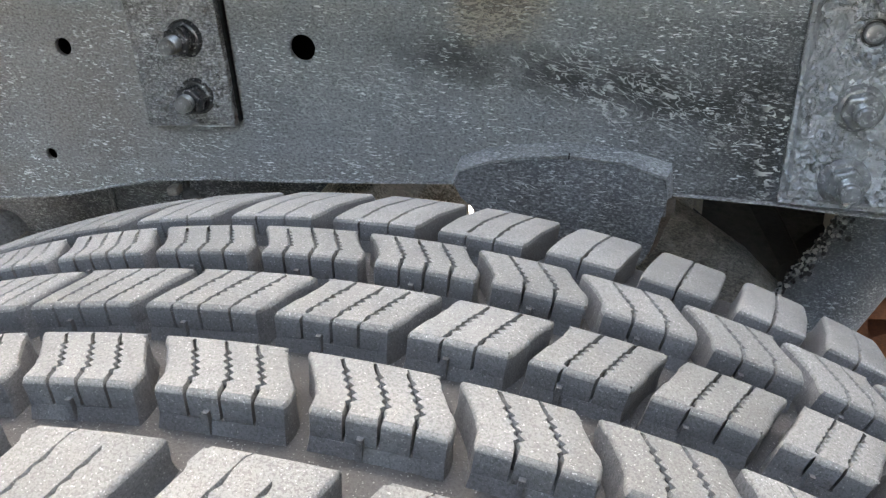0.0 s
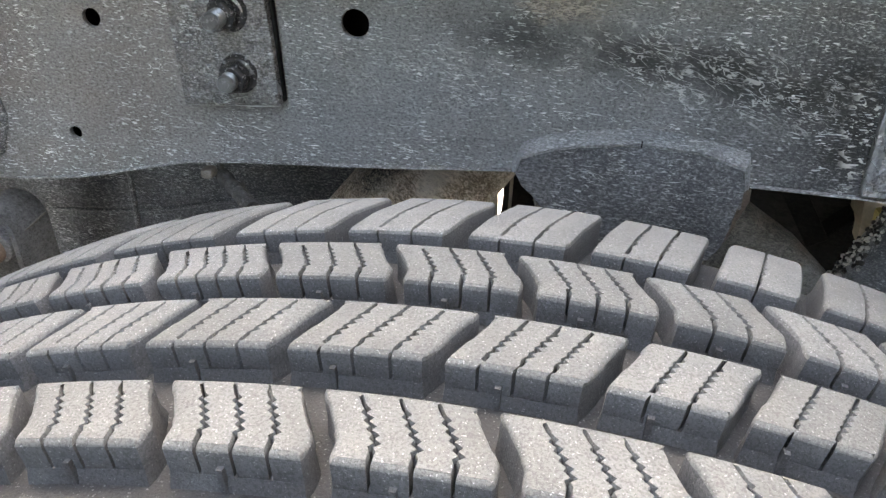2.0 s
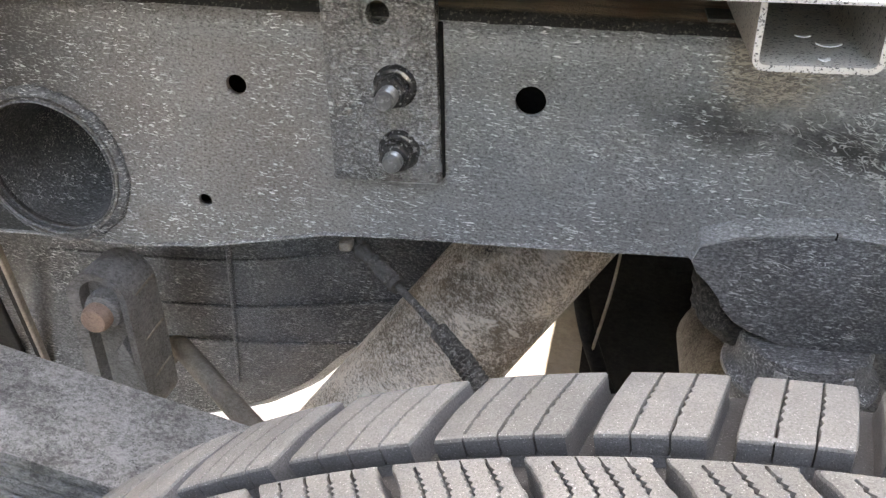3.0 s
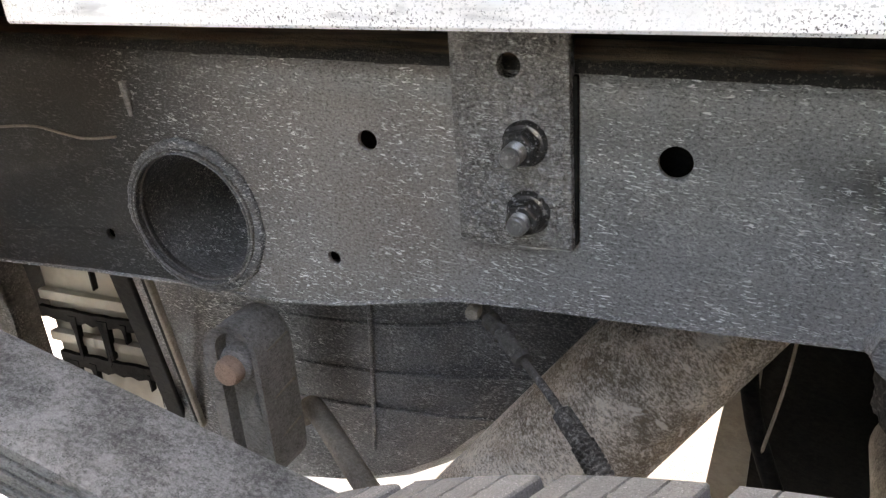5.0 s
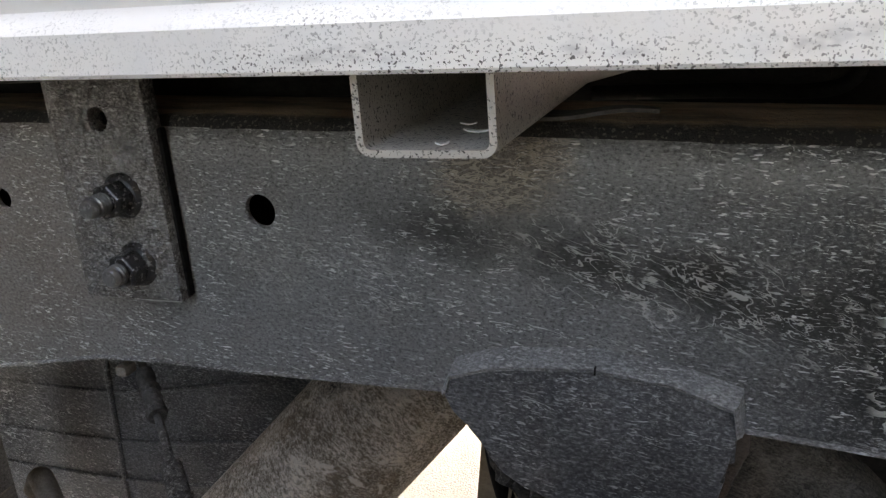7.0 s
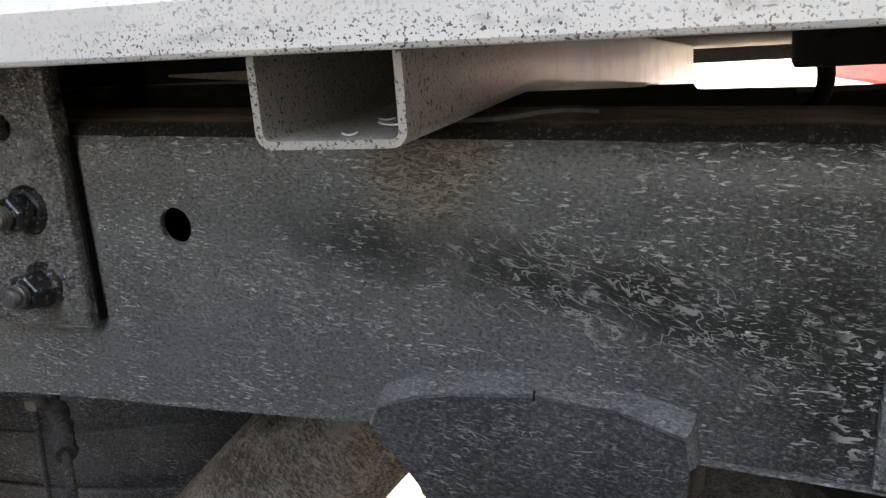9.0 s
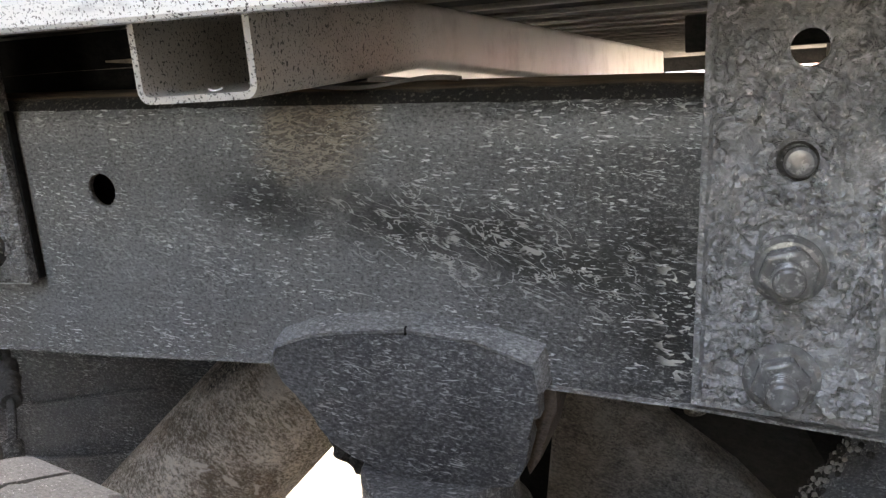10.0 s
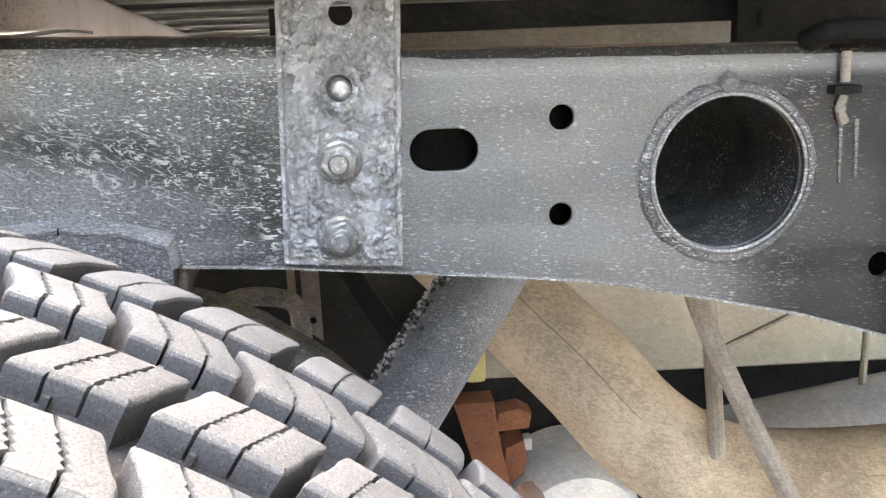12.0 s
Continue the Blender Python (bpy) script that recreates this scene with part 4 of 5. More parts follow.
# ---- exhaust ----
def build_exhaust():
    e = thing("exhaust_pipe", (0, 0, 0), "dust-covered exhaust pipe bent over the rear axle", "exhaust pipe")
    p, d = Vector((-0.166, 0.2066, 0.6)), Vector((-0.952, -0.734, -1.0))
    q, f = Vector((0.2924, 0.4272, 0.5765)), Vector((1.0035, -0.8, -0.956))
    line = smooth_line([p + 0.32 * d, p + 0.2 * d, p, p - 0.06 * d, (-0.02, 0.36, 0.688), (0.08, 0.46, 0.69)], 8)
    bm = bmesh.new()
    tube(bm, line, 0.0605, 36)
    part("tail_section", bm, EXHAUST, e, "brown dusty tail section")
    line = smooth_line([(0.08, 0.46, 0.69), (0.18, 0.488, 0.668), q, q + 0.1 * f, (0.44, 0.31, 0.435), (0.5, 0.272, 0.370), (0.58, 0.252, 0.324), (0.7, 0.248, 0.306), (0.9, 0.248, 0.304), (1.25, 0.248, 0.304)], 8)
    bm = bmesh.new()
    tube(bm, line, 0.06, 36)
    front = part("front_section", bm, EXHAUST_TAN, e, "tan dusty front section")
    bm = bmesh.new()
    tube(bm, [Vector(v) + Vector((-0.012, -0.0495, 0.033)) + 0.0012 * Vector((noise.noise(v * 30), 0, noise.noise(v * 40))) for v in line[10:]], lambda u: 0.0005 + 0.0004 * noise.noise((25 * u, 2, 2)), 6)
    part("seam", bm, BROWN_DUST, front, "dark seam along the pipe")


build_exhaust()


# ---- shock absorber ----
def build_strut():
    s = thing("shock_absorber", (0, 0, 0), "black shock absorber tube spattered with pale flecks", "shock absorber")
    p, d = Vector((0.3335, 0.272, 0.585)), Vector((-0.86, -0.68, -0.963))
    bm = bmesh.new()
    tube(bm, [p - 0.03 * d, p, p + 0.15 * d, p + 0.28 * d], 0.0405, 32)
    part("body_tube", bm, STRUT, s)
    rng = random.Random(8)
    u = d.normalized()
    side = Vector((-0.62, -0.02, 0.46))
    side = (side - u * side.dot(u)).normalized()
    over = u.cross(side)
    bm = bmesh.new()
    for i in range(420):
        a = rng.gauss(0.0, 0.24)
        at = p + u * rng.uniform(-0.03, 0.36) + 0.0405 * (side * math.cos(a) + over * math.sin(a))
        r = bmesh.ops.create_icosphere(bm, subdivisions=1, radius=rng.uniform(0.0014, 0.0034))
        for v in r["verts"]:
            v.co = at + v.co * (1 + 0.4 * noise.noise(v.co * 900))
    part("crust", bm, CRUD, s, "gritty crust down one side of the tube")
    bm = bmesh.new()
    for i in range(240):
        a = rng.gauss(0.0, 0.22)
        at = p + u * rng.uniform(-0.03, 0.36) + 0.0415 * (side * math.cos(a) + over * math.sin(a))
        r = bmesh.ops.create_icosphere(bm, subdivisions=1, radius=rng.uniform(0.0012, 0.003))
        for v in r["verts"]:
            v.co = at + v.co * (1 + 0.4 * noise.noise(v.co * 900))
    part("grit", bm, PALE_BEAD, s, "pale grit stuck in the crust")
    bm = bmesh.new()
    tube(bm, [p + 0.28 * d, p + 0.38 * d], 0.016, 20)
    part("piston_rod", bm, IRON, s)


build_strut()


# ---- black plastic tank ----
def build_tank():
    t = thing("plastic_tank", (0, 0, 0), "black moulded plastic tank hung behind the frame rail", "tank")
    bm = bmesh.new()
    rows = []
    for i in range(40):
        x = -0.8 + 0.62 * i / 39
        low = curve_at([(-0.8, 0.258), (-0.7, 0.262), (-0.58, 0.284), (-0.54, 0.296), (-0.497, 0.313), (-0.44, 0.348), (-0.4, 0.389), (-0.36, 0.42), (-0.3, 0.45), (-0.1, 0.6)], x)
        hi = 0.70
        back = 0.6 if x < -0.5 else 0.6 - 1.0 * (x + 0.5)
        ring = []
        for y, z in ((0.165, hi), (0.158, hi - 0.04), (0.157, low + 0.2), (0.16, low + 0.08), (0.172, low + 0.03), (0.2, low + 0.006), (0.24, low), (back, low), (back, hi)):
            ring.append(bm.verts.new((x, y + 0.25 * max(0, x + 0.3), z)))
        rows.append(ring)
    for a, b in zip(rows, rows[1:]):
        for j in range(9):
            bm.faces.new((a[j], b[j], b[(j + 1) % 9], a[(j + 1) % 9]))
    bm.faces.new(rows[0]), bm.faces.new(rows[-1])
    part("shell", bm, PLASTIC, t)
    bm = bmesh.new()
    tube(bm, smooth_line([(-0.495, 0.158, 0.64), (-0.499, 0.155, 0.56), (-0.507, 0.156, 0.46), (-0.515, 0.158, 0.38)], 6), lambda u: 0.0034 * (1 - 0.4 * u), 8)
    part("seam", bm, PLASTIC, t, "raised moulding seam")
    for z0, z1 in ((0.53, 0.56), (0.475, 0.5), (0.43, 0.452)):
        bm = bmesh.new()
        tube(bm, smooth_line([(-0.70, 0.158, z0), (-0.5, 0.157, z0 + 0.004), (-0.35, 0.158, z1), (-0.22, 0.178, z1 + 0.012)], 6), 0.0022, 8)
        part("rib", bm, PLASTIC, t)


build_tank()


# ---- bed ----
def bed_z(x):
    return 0.8598 - 0.011 * x


def deck_fall(y):
    """How far the deck and its cross tubes have dropped at y."""
    return 0.066 * max(0.0, y - 0.1)


def build_bed():
    b = thing("truck_bed", (0, 0, 0), "white-painted steel truck bed sill spotted with black specks", "truck bed")
    bm = bmesh.new()
    x0, x1 = -0.573, 2.0
    xs = [x0 + (x1 - x0) * i / 40 for i in range(41)]
    rows = []
    for x in xs:
        z = bed_z(x)
        # the tall upper wall is unseen, raised to cast shade over the tyre
        prof = [(-0.094, z), (-0.0985, z + 0.0006), (-0.100, z + 0.0025), (-0.1005, z + 0.0205), (-0.0985, z + 0.0232), (-0.093, z + 0.0255), (-0.088, z + 0.030), (-0.087, z + 0.07), (-0.087, z + 0.6), (-0.083, z + 0.6), (-0.083, z + 0.03), (-0.094, z + 0.02)]
        rows.append([bm.verts.new((x, y, zz)) for y, zz in prof])
    for a, c in zip(rows, rows[1:]):
        for j in range(len(a)):
            bm.faces.new((a[j], c[j], c[(j + 1) % len(a)], a[(j + 1) % len(a)]))
    bm.faces.new(rows[0]), bm.faces.new(rows[-1])
    part("sill", bm, WHITE, b)
    # crosswise box tube, open at its end
    for x in (-0.0495, 0.95):
        w, z0, z1, t, rc = 0.0305, 0.8262, 0.8665, 0.0032, 0.0065
        bm = bmesh.new()
        def corner_loop(m):
            o = []
            for cx, cz, s in ((x + w - rc, z0 + rc, -90), (x + w - rc, z1 - rc, 0), (x - w + rc, z1 - rc, 90), (x - w + rc, z0 + rc, 180)):
                for a in np.linspace(s, s + 90, 6):
                    o.append((cx + (rc - m) * math.cos(radians(a)), cz + (rc - m) * math.sin(radians(a))))
            return o
        outer, inner = corner_loop(0), corner_loop(t)
        loops = [[bm.verts.new((px, y, pz - (1.0 if pz > 0.846 else 1.45) * deck_fall(y))) for px, pz in l] for l, y in ((inner, 1.45), (inner, 0.1), (inner, -0.0908), (outer, -0.0908), (outer, 0.1), (outer, 1.45))]
        for a, c in zip(loops, loops[1:] + loops[:1]):
            for i in range(len(a)):
                bm.faces.new((a[i], a[(i + 1) % len(a)], c[(i + 1) % len(a)], c[i]))
        part("cross_tube", bm, CREAM, b, "open-ended cream box tube under the bed", True)
    # deck: slats along the truck with a dark floor above them
    for i in range(27):
        y = -0.08 + 0.085 * i
        bm = bmesh.new()
        box(bm, (-0.573, y, 0.867 - deck_fall(y + 0.03)), (2.0, y + 0.045, 0.8705 - deck_fall(y + 0.03)), 0.001, 1)
        part("deck_slat", bm, DECK, b)
    # near-black for the shade above the slats; ends overrun unseen to block sun
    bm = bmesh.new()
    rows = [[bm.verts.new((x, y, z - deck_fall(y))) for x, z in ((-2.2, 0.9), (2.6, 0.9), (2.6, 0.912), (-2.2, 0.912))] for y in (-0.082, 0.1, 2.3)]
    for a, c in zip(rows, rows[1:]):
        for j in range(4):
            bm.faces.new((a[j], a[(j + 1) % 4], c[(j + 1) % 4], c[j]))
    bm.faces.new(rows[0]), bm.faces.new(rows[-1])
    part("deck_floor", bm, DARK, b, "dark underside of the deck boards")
    bm = bmesh.new()
    box(bm, (-2.2, 2.27, 0.682), (2.6, 2.31, 0.742), 0.003)
    part("far_sill", bm, DARK, b, "dark far edge of the bed")


build_bed()


def paint_flake(x, y, length, width, turn, seed):
    """A thin curled chip of paint lying in the open box tube."""
    rng = random.Random(seed)
    bm = bmesh.new()
    n = 9
    floor_z = 0.8294 - 1.45 * deck_fall(y)
    rows = []
    for i in range(n):
        u = i / (n - 1) - 0.5
        w = width * (0.5 - abs(u) ** 2) * (1 + rng.uniform(-0.25, 0.25))
        lift = 0.0006 + 0.004 * width / 0.004 * u * u
        rows.append([bm.verts.new((length * u, side * w, lift + h)) for side, h in ((-1, 0.0), (1, 0.0), (1, 0.0006), (-1, 0.0006))])
    for a, b in zip(rows, rows[1:]):
        for j in range(4):
            bm.faces.new((a[j], b[j], b[(j + 1) % 4], a[(j + 1) % 4]))
    bm.faces.new(rows[0]), bm.faces.new(rows[-1])
    bm.transform(pose(x, y, floor_z, 0, 0, turn))
    tagged(part("paint_flake", bm, FENDER), "white curled paint flake lying in the box tube", "paint flake", "flakes in the box tube")


for spot in ((-0.038, -0.057, 0.013, 0.0045, 5, 1), (-0.048, -0.041, 0.008, 0.0025, -8, 2), (-0.045, -0.083, 0.006, 0.0035, 20, 3)):
    paint_flake(*spot)


# ---- between rail and bed ----
def plain(name, label, category, build, material):
    """A thing of one part."""
    bm = bmesh.new()
    build(bm)
    ob = part(name, bm, material)
    return tagged(ob, label, category)


def bent_bar(bm, x0, x1, y0, y1, z_low, z_high, sag):
    rows = []
    for i in range(30):
        x = x0 + (x1 - x0) * i / 29
        d = sag * math.sin(math.pi * i / 29) + 0.001 * noise.noise((9 * x, 0, 5))
        rows.append([bm.verts.new(q) for q in ((x, y0, z_low + d), (x, y0, z_high), (x, y1, z_high), (x, y1, z_low + d))])
    for a, b in zip(rows, rows[1:]):
        for j in range(4):
            bm.faces.new((a[j], b[j], b[(j + 1) % 4], a[(j + 1) % 4]))
    bm.faces.new(rows[0]), bm.faces.new(rows[-1])


runner = thing("runner", (0, 0, 0), "black bed runner bar above the frame rail", "runner")
bm = bmesh.new()
bent_bar(bm, -1.2, -0.088, 0.076, 0.16, 0.818, 0.866, 0.0)
part("bar", bm, DARK, runner)
bm = bmesh.new()
bent_bar(bm, -0.24, -0.092, 0.0735, 0.0758, 0.8455, 0.8468, -0.004)
part("worn_edge", bm, ROD, runner, "thin pale rubbed line along the bar")
plain("packing_strip", "thin grey packing strip under the bed runner", "strip", lambda bm: bent_bar(bm, -0.56, -0.09, 0.068, 0.0755, 0.8385, 0.8415, 0.003), IRON)


def build_shim():
    bm = bmesh.new()
    rows = []
    for i in range(26):
        x = -0.092 + 0.12 * i / 25
        lift = 0.0022 * math.sin(9 * i / 25) * (i / 25) + 0.001 * noise.noise((30 * x, 2, 2))
        z = rail_top(x) + 0.0035 + lift
        rows.append([bm.verts.new(q) for q in ((x, 0.004 + 0.02 * (i / 25) ** 2, z), (x, 0.004 + 0.02 * (i / 25) ** 2, z + 0.002), (x, 0.03, z + 0.002), (x, 0.03, z))])
    for a, b in zip(rows, rows[1:]):
        for j in range(4):
            bm.faces.new((a[j], b[j], b[(j + 1) % 4], a[(j + 1) % 4]))
    bm.faces.new(rows[0]), bm.faces.new(rows[-1])
    tagged(part("shim_plate", bm, IRON), "thin bent dull shim plate between rail and cross tube", "shim")


build_shim()
plain("cross_beam", "dark grey painted beam along the bed underside", "beam", lambda bm: box(bm, (0.12, 0.28, 0.8175), (0.62, 0.33, 0.845), 0.002), DARKGREY)
plain("tan_beam", "tan dusty beam behind the frame rail", "beam", lambda bm: box(bm, (0.235, 0.5, 0.752), (0.69, 0.56, 0.838), 0.004), TAN_BEAM)
# sheet added as black fill for the shade below the cross tube
plain("black_fill_sheet", "black sheet added to fill the dark gap under the cross tube", "gusset", lambda bm: prism(bm, [(-0.5, 0.62), (0.14, 0.62), (0.14, 0.766), (0.05, 0.767), (0.034, 0.767), (0.03, 0.774), (-0.5, 0.777)], 0.655, 0.667, 0.002), DARK)


def build_grey_panel():
    p = thing("grey_panel", (0, 0, 0), "dull greenish grey sheet panel under the bed", "panel")
    bm = bmesh.new()
    box(bm, (0.553, 0.2, 0.73), (1.3, 0.215, 0.8665), 0.003)
    part("sheet", bm, DARKGREY, p)
    bm = bmesh.new()
    box(bm, (0.5715, 0.197, 0.811), (0.5765, 0.2, 0.824), 0.001, 1)
    part("slot", bm, DARK, p, "small dark slot")


build_grey_panel()


def build_hanging_stud():
    t = thing("hanging_bolt", (0, 0, -0.0165), "threaded bolt end hanging under the dark beam", "bolt")
    bm = bmesh.new()
    prof = []
    for i in range(11):
        prof += [(0.0065, -0.002 * i), (0.0056, -0.002 * i - 0.001)]
    lathe(bm, [(0.0065, 0.02)] + prof + [(0.004, -0.0245), (0.0, -0.025)], (0.411, 0.3, 0.862), (0, 0, 1), 16)
    part("thread", bm, IRON, t)


build_hanging_stud()

# ---- far rail and axle ----
# not a known part: added to stop light entering from the cab end
plain("bulkhead", "black sheet added out of view to block light under the truck", "bulkhead", lambda bm: box(bm, (1.72, 0.1, -0.1), (1.76, 2.26, 0.7), 0.006), DARK)
# box added behind the frame so that less light comes in below
plain("rear_light_block", "black box added across the rear of the frame to block light", "cross member", lambda bm: box(bm, (-1.39, 0.03, 0.27), (-1.33, 0.95, 0.85), 0.006), DARK)
plain("far_rail", "black frame rail on the other side of the truck", "frame rail", lambda bm: box(bm, (-1.3, 0.78, 0.58), (1.4, 0.85, 0.748), 0.008), DARK)


def build_axle():
    a = thing("rear_axle", (0, 0, -0.014), "dusty dark rear axle housing beneath the frame", "axle")
    bm = bmesh.new()
    prism(bm, [(0.03, 0.604), (0.06, 0.594), (0.10, 0.572), (0.16, 0.528), (0.215, 0.47), (0.25, 0.39), (0.26, 0.25), (0.0, 0.24), (0.005, 0.35), (0.016, 0.48)], 0.19, 0.225, 0.012, 3)
    part("housing", bm, AXLE, a)
    bm = bmesh.new()
    tube(bm, [(-0.03, -0.24, 0.3545), (0.02, 0.3, 0.3545), (0.02, 1.0, 0.3545)], 0.055, 28)
    part("axle_tube", bm, AXLE, a)


build_axle()
plain('inner_panel', 'dark grey inner panel behind the rear axle', 'panel', lambda bm: box(bm, (-0.06, 0.62, -0.06), (0.40, 0.64, 0.706), 0.004), DARKGREY)


def build_caliper():
    c = thing("brake_caliper", (0, 0, 0), "rust-brown brake caliper bracket beside grey cast housing", "brake")
    bm = bmesh.new()
    prism(bm, [(0.305, 0.325), (0.361, 0.325), (0.37, 0.25), (0.392, 0.16), (0.35, 0.16), (0.325, 0.25)], 0.49, 0.53, 0.004)
    part("bracket", bm, RUST, c)
    bm = bmesh.new()
    prism(bm, [(0.372, 0.205), (0.376, 0.25), (0.402, 0.262), (0.408, 0.235), (0.402, 0.208), (0.388, 0.196)], 0.495, 0.54, 0.006)
    part("caliper_body", bm, RUST, c)
    bm = bmesh.new()
    prism(bm, [(0.364, 0.268), (0.37, 0.298), (0.4, 0.303), (0.418, 0.292), (0.414, 0.27)], 0.51, 0.545, 0.006)
    part("lug", bm, RUST, c)
    bm = bmesh.new()
    box(bm, (0.404, 0.5, 0.242), (0.415, 0.52, 0.26), 0.002)
    part("bolt", bm, ALU, c, "pale bolt head")
    bm = bmesh.new()
    lathe(bm, [(0.112, 0.0), (0.118, 0.012), (0.118, 0.07), (0.112, 0.08)], (0.382, 0.585, 0.262), (0, 1, 0), 40)
    part("drum", bm, DARK, c, "black brake backing")
    bm = bmesh.new()
    lathe(bm, [(0.07, -0.004), (0.086, 0.0), (0.094, 0.014), (0.096, 0.12)], (0.474, 0.465, 0.132), (0, 1, 0.12), 40)
    part("cast_housing", bm, ALU, c, "grey cast metal housing")
    bm = bmesh.new()
    lathe(bm, [(0.02, 0.03), (0.02, -0.004), (0.0175, -0.008), (0.0, -0.009)], (0.4045, 0.45, 0.186), (0, 1, 0), 24)
    part("rusty_cap", bm, RUSTY_BOLT, c)
    bm = bmesh.new()
    box(bm, (0.326, 0.51, 0.345), (0.354, 0.54, 0.4), 0.007)
    part("yellow_clip", bm, YELLOW, c, "faded yellow clip")


build_caliper()


def build_heat_shield():
    h = thing("heat_shield", (0, 0, -0.033), "pale tan dusty heat shield above the exhaust", "heat shield")
    bm = bmesh.new()
    rows = []
    for i in range(30):
        x = 0.32 + 1.1 * i / 29
        rows.append([bm.verts.new((x, y, z)) for y, z in ((0.62, 0.72), (0.60, 0.60), (0.575, 0.48), (0.555, 0.4), (0.55, 0.362 - 0.03 * (x - 0.6)), (0.558, 0.357 - 0.03 * (x - 0.6)), (0.64, 0.375), (0.64, 0.72))])
    for a, b in zip(rows, rows[1:]):
        for j in range(8):
            bm.faces.new((a[j], b[j], b[(j + 1) % 8], a[(j + 1) % 8]))
    bm.faces.new(rows[0]), bm.faces.new(rows[-1])
    part("shield", bm, TANPANEL, h)
    m = thing("muffler", (0, 0, -0.0275), "grey dusty horizontal muffler pipe behind the exhaust", "muffler")
    bm = bmesh.new()
    tube(bm, [(0.62, 0.50, 0.206), (0.65, 0.5, 0.211), (1.4, 0.5, 0.315)], 0.085, 32)
    part("shell", bm, ALU, m)
    bm = bmesh.new()
    tube(bm, [(0.9, 0.5, 0.3), (0.9, 0.5, 0.868)], 0.005, 8)
    part("hanger", bm, ROD, m, "thin hanger rod")
    # sheet added so that the gap behind the muffler stays dark
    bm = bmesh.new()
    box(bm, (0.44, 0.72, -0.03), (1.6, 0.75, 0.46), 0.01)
    tagged(part("dark_gap_sheet", bm, DARK), "black sheet added to fill the dark gap behind the muffler", "floor pan")


build_heat_shield()


def rod_thing(name, label, points, radius, material, category, n=10):
    bm = bmesh.new()
    tube(bm, smooth_line(points, 8), radius, n)
    return tagged(part(name, bm, material), label, category)


rod_thing("bracket_rod", "thin dusty rod hanging from the frame", [(0.528, 0.2, 0.60), (0.539, 0.205, 0.529), (0.551, 0.21, 0.43), (0.556, 0.21, 0.37)], 0.0085, ROD, "rod")
rod_thing("bracket_rod", "long dusty rod sloping down past the exhaust", [(0.48, 0.13, 0.625), (0.496, 0.13, 0.567), (0.532, 0.12, 0.482), (0.589, 0.115, 0.368), (0.622, 0.11, 0.294)], 0.0095, ROD, "rod")
rod_thing("thin_wire", "thin pale wire under the frame", [(0.56, 0.255, 0.466), (0.593, 0.26, 0.478), (0.658, 0.27, 0.5), (0.8, 0.3, 0.545)], 0.0028, ROD, "wire", 6)


# ---- clips on the rail ----
def build_clip():
    c = thing("hose_clip", (-0.0085, 0, -0.002), "pale metal pin and clip hooked on the frame rail", "clip")
    bm = bmesh.new()
    lathe(bm, [(0.0034, 0.0), (0.0038, 0.018), (0.003, 0.021)], (0.5475, -0.007, 0.772), (0, 0, 1), 16)
    part("pin", bm, ROD, c)
    bm = bmesh.new()
    box(bm, (0.538, -0.012, 0.764), (0.558, 0.0, 0.770), 0.0015)
    part("foot", bm, DARK, c)
    bm = bmesh.new()
    tube(bm, smooth_line([(0.549, -0.004, 0.762), (0.546, -0.006, 0.752), (0.551, -0.004, 0.744)], 4), lambda u: 0.0036 + 0.0015 * noise.noise((9 * u, 1, 1)), 8)
    part("weld_drip", bm, ROD, c)
    for x, z0 in ((0.55, 0.70), (0.562, 0.703)):
        bm = bmesh.new()
        tube(bm, smooth_line([(x, -0.001, 0.745), (x + 0.001, -0.0012, 0.725), (x + 0.002, -0.001, z0)], 4), lambda u: 0.0017 - 0.0007 * u, 8)
        part("paint_run", bm, BRACKET, c)
    bm = bmesh.new()
    tube(bm, smooth_line([(0.528, 0.012, 0.8), (0.535, -0.004, 0.806), (0.56, -0.01, 0.807), (0.62, -0.006, 0.803), (0.75, 0.0, 0.803)], 6), 0.0085, 12)
    part("hose", bm, DARK, c, "black hose along the rail top")


build_clip()


def build_weld_blob():
    bm = bmesh.new()
    bmesh.ops.create_icosphere(bm, subdivisions=3, radius=0.0075)
    for v in bm.verts:
        v.co *= 1 + 0.25 * noise.noise(v.co * 300)
        v.co.y *= 0.7
        v.co += Vector((0.4575, -0.004, 0.773))
    part("weld_blob", bm, RAIL, rail)


build_weld_blob()


# ---- rear hanger ----
def build_hanger():
    bm = bmesh.new()
    low = [(-0.76, 0.764), (-0.72, 0.768), (-0.69, 0.769), (-0.66, 0.764), (-0.64, 0.762), (-0.61, 0.765)]
    tube(bm, smooth_line([(x, -0.0025, z + 0.0005) for x, z in low], 6), 0.0011, 6)
    tagged(part("thin_cable", bm, ROD), "thin pale wire lying along the frame rail", "wire")
    bm = bmesh.new()
    tube(bm, smooth_line([(-0.593, 0.001, 0.808), (-0.5915, -0.001, 0.797), (-0.592, 0.0, 0.782)], 5), lambda u: 0.0045 * (1 - 0.6 * u), 8)
    tagged(part("weld_run", bm, LOOP), "pale weld run on the frame rail", "weld")


build_hanger()


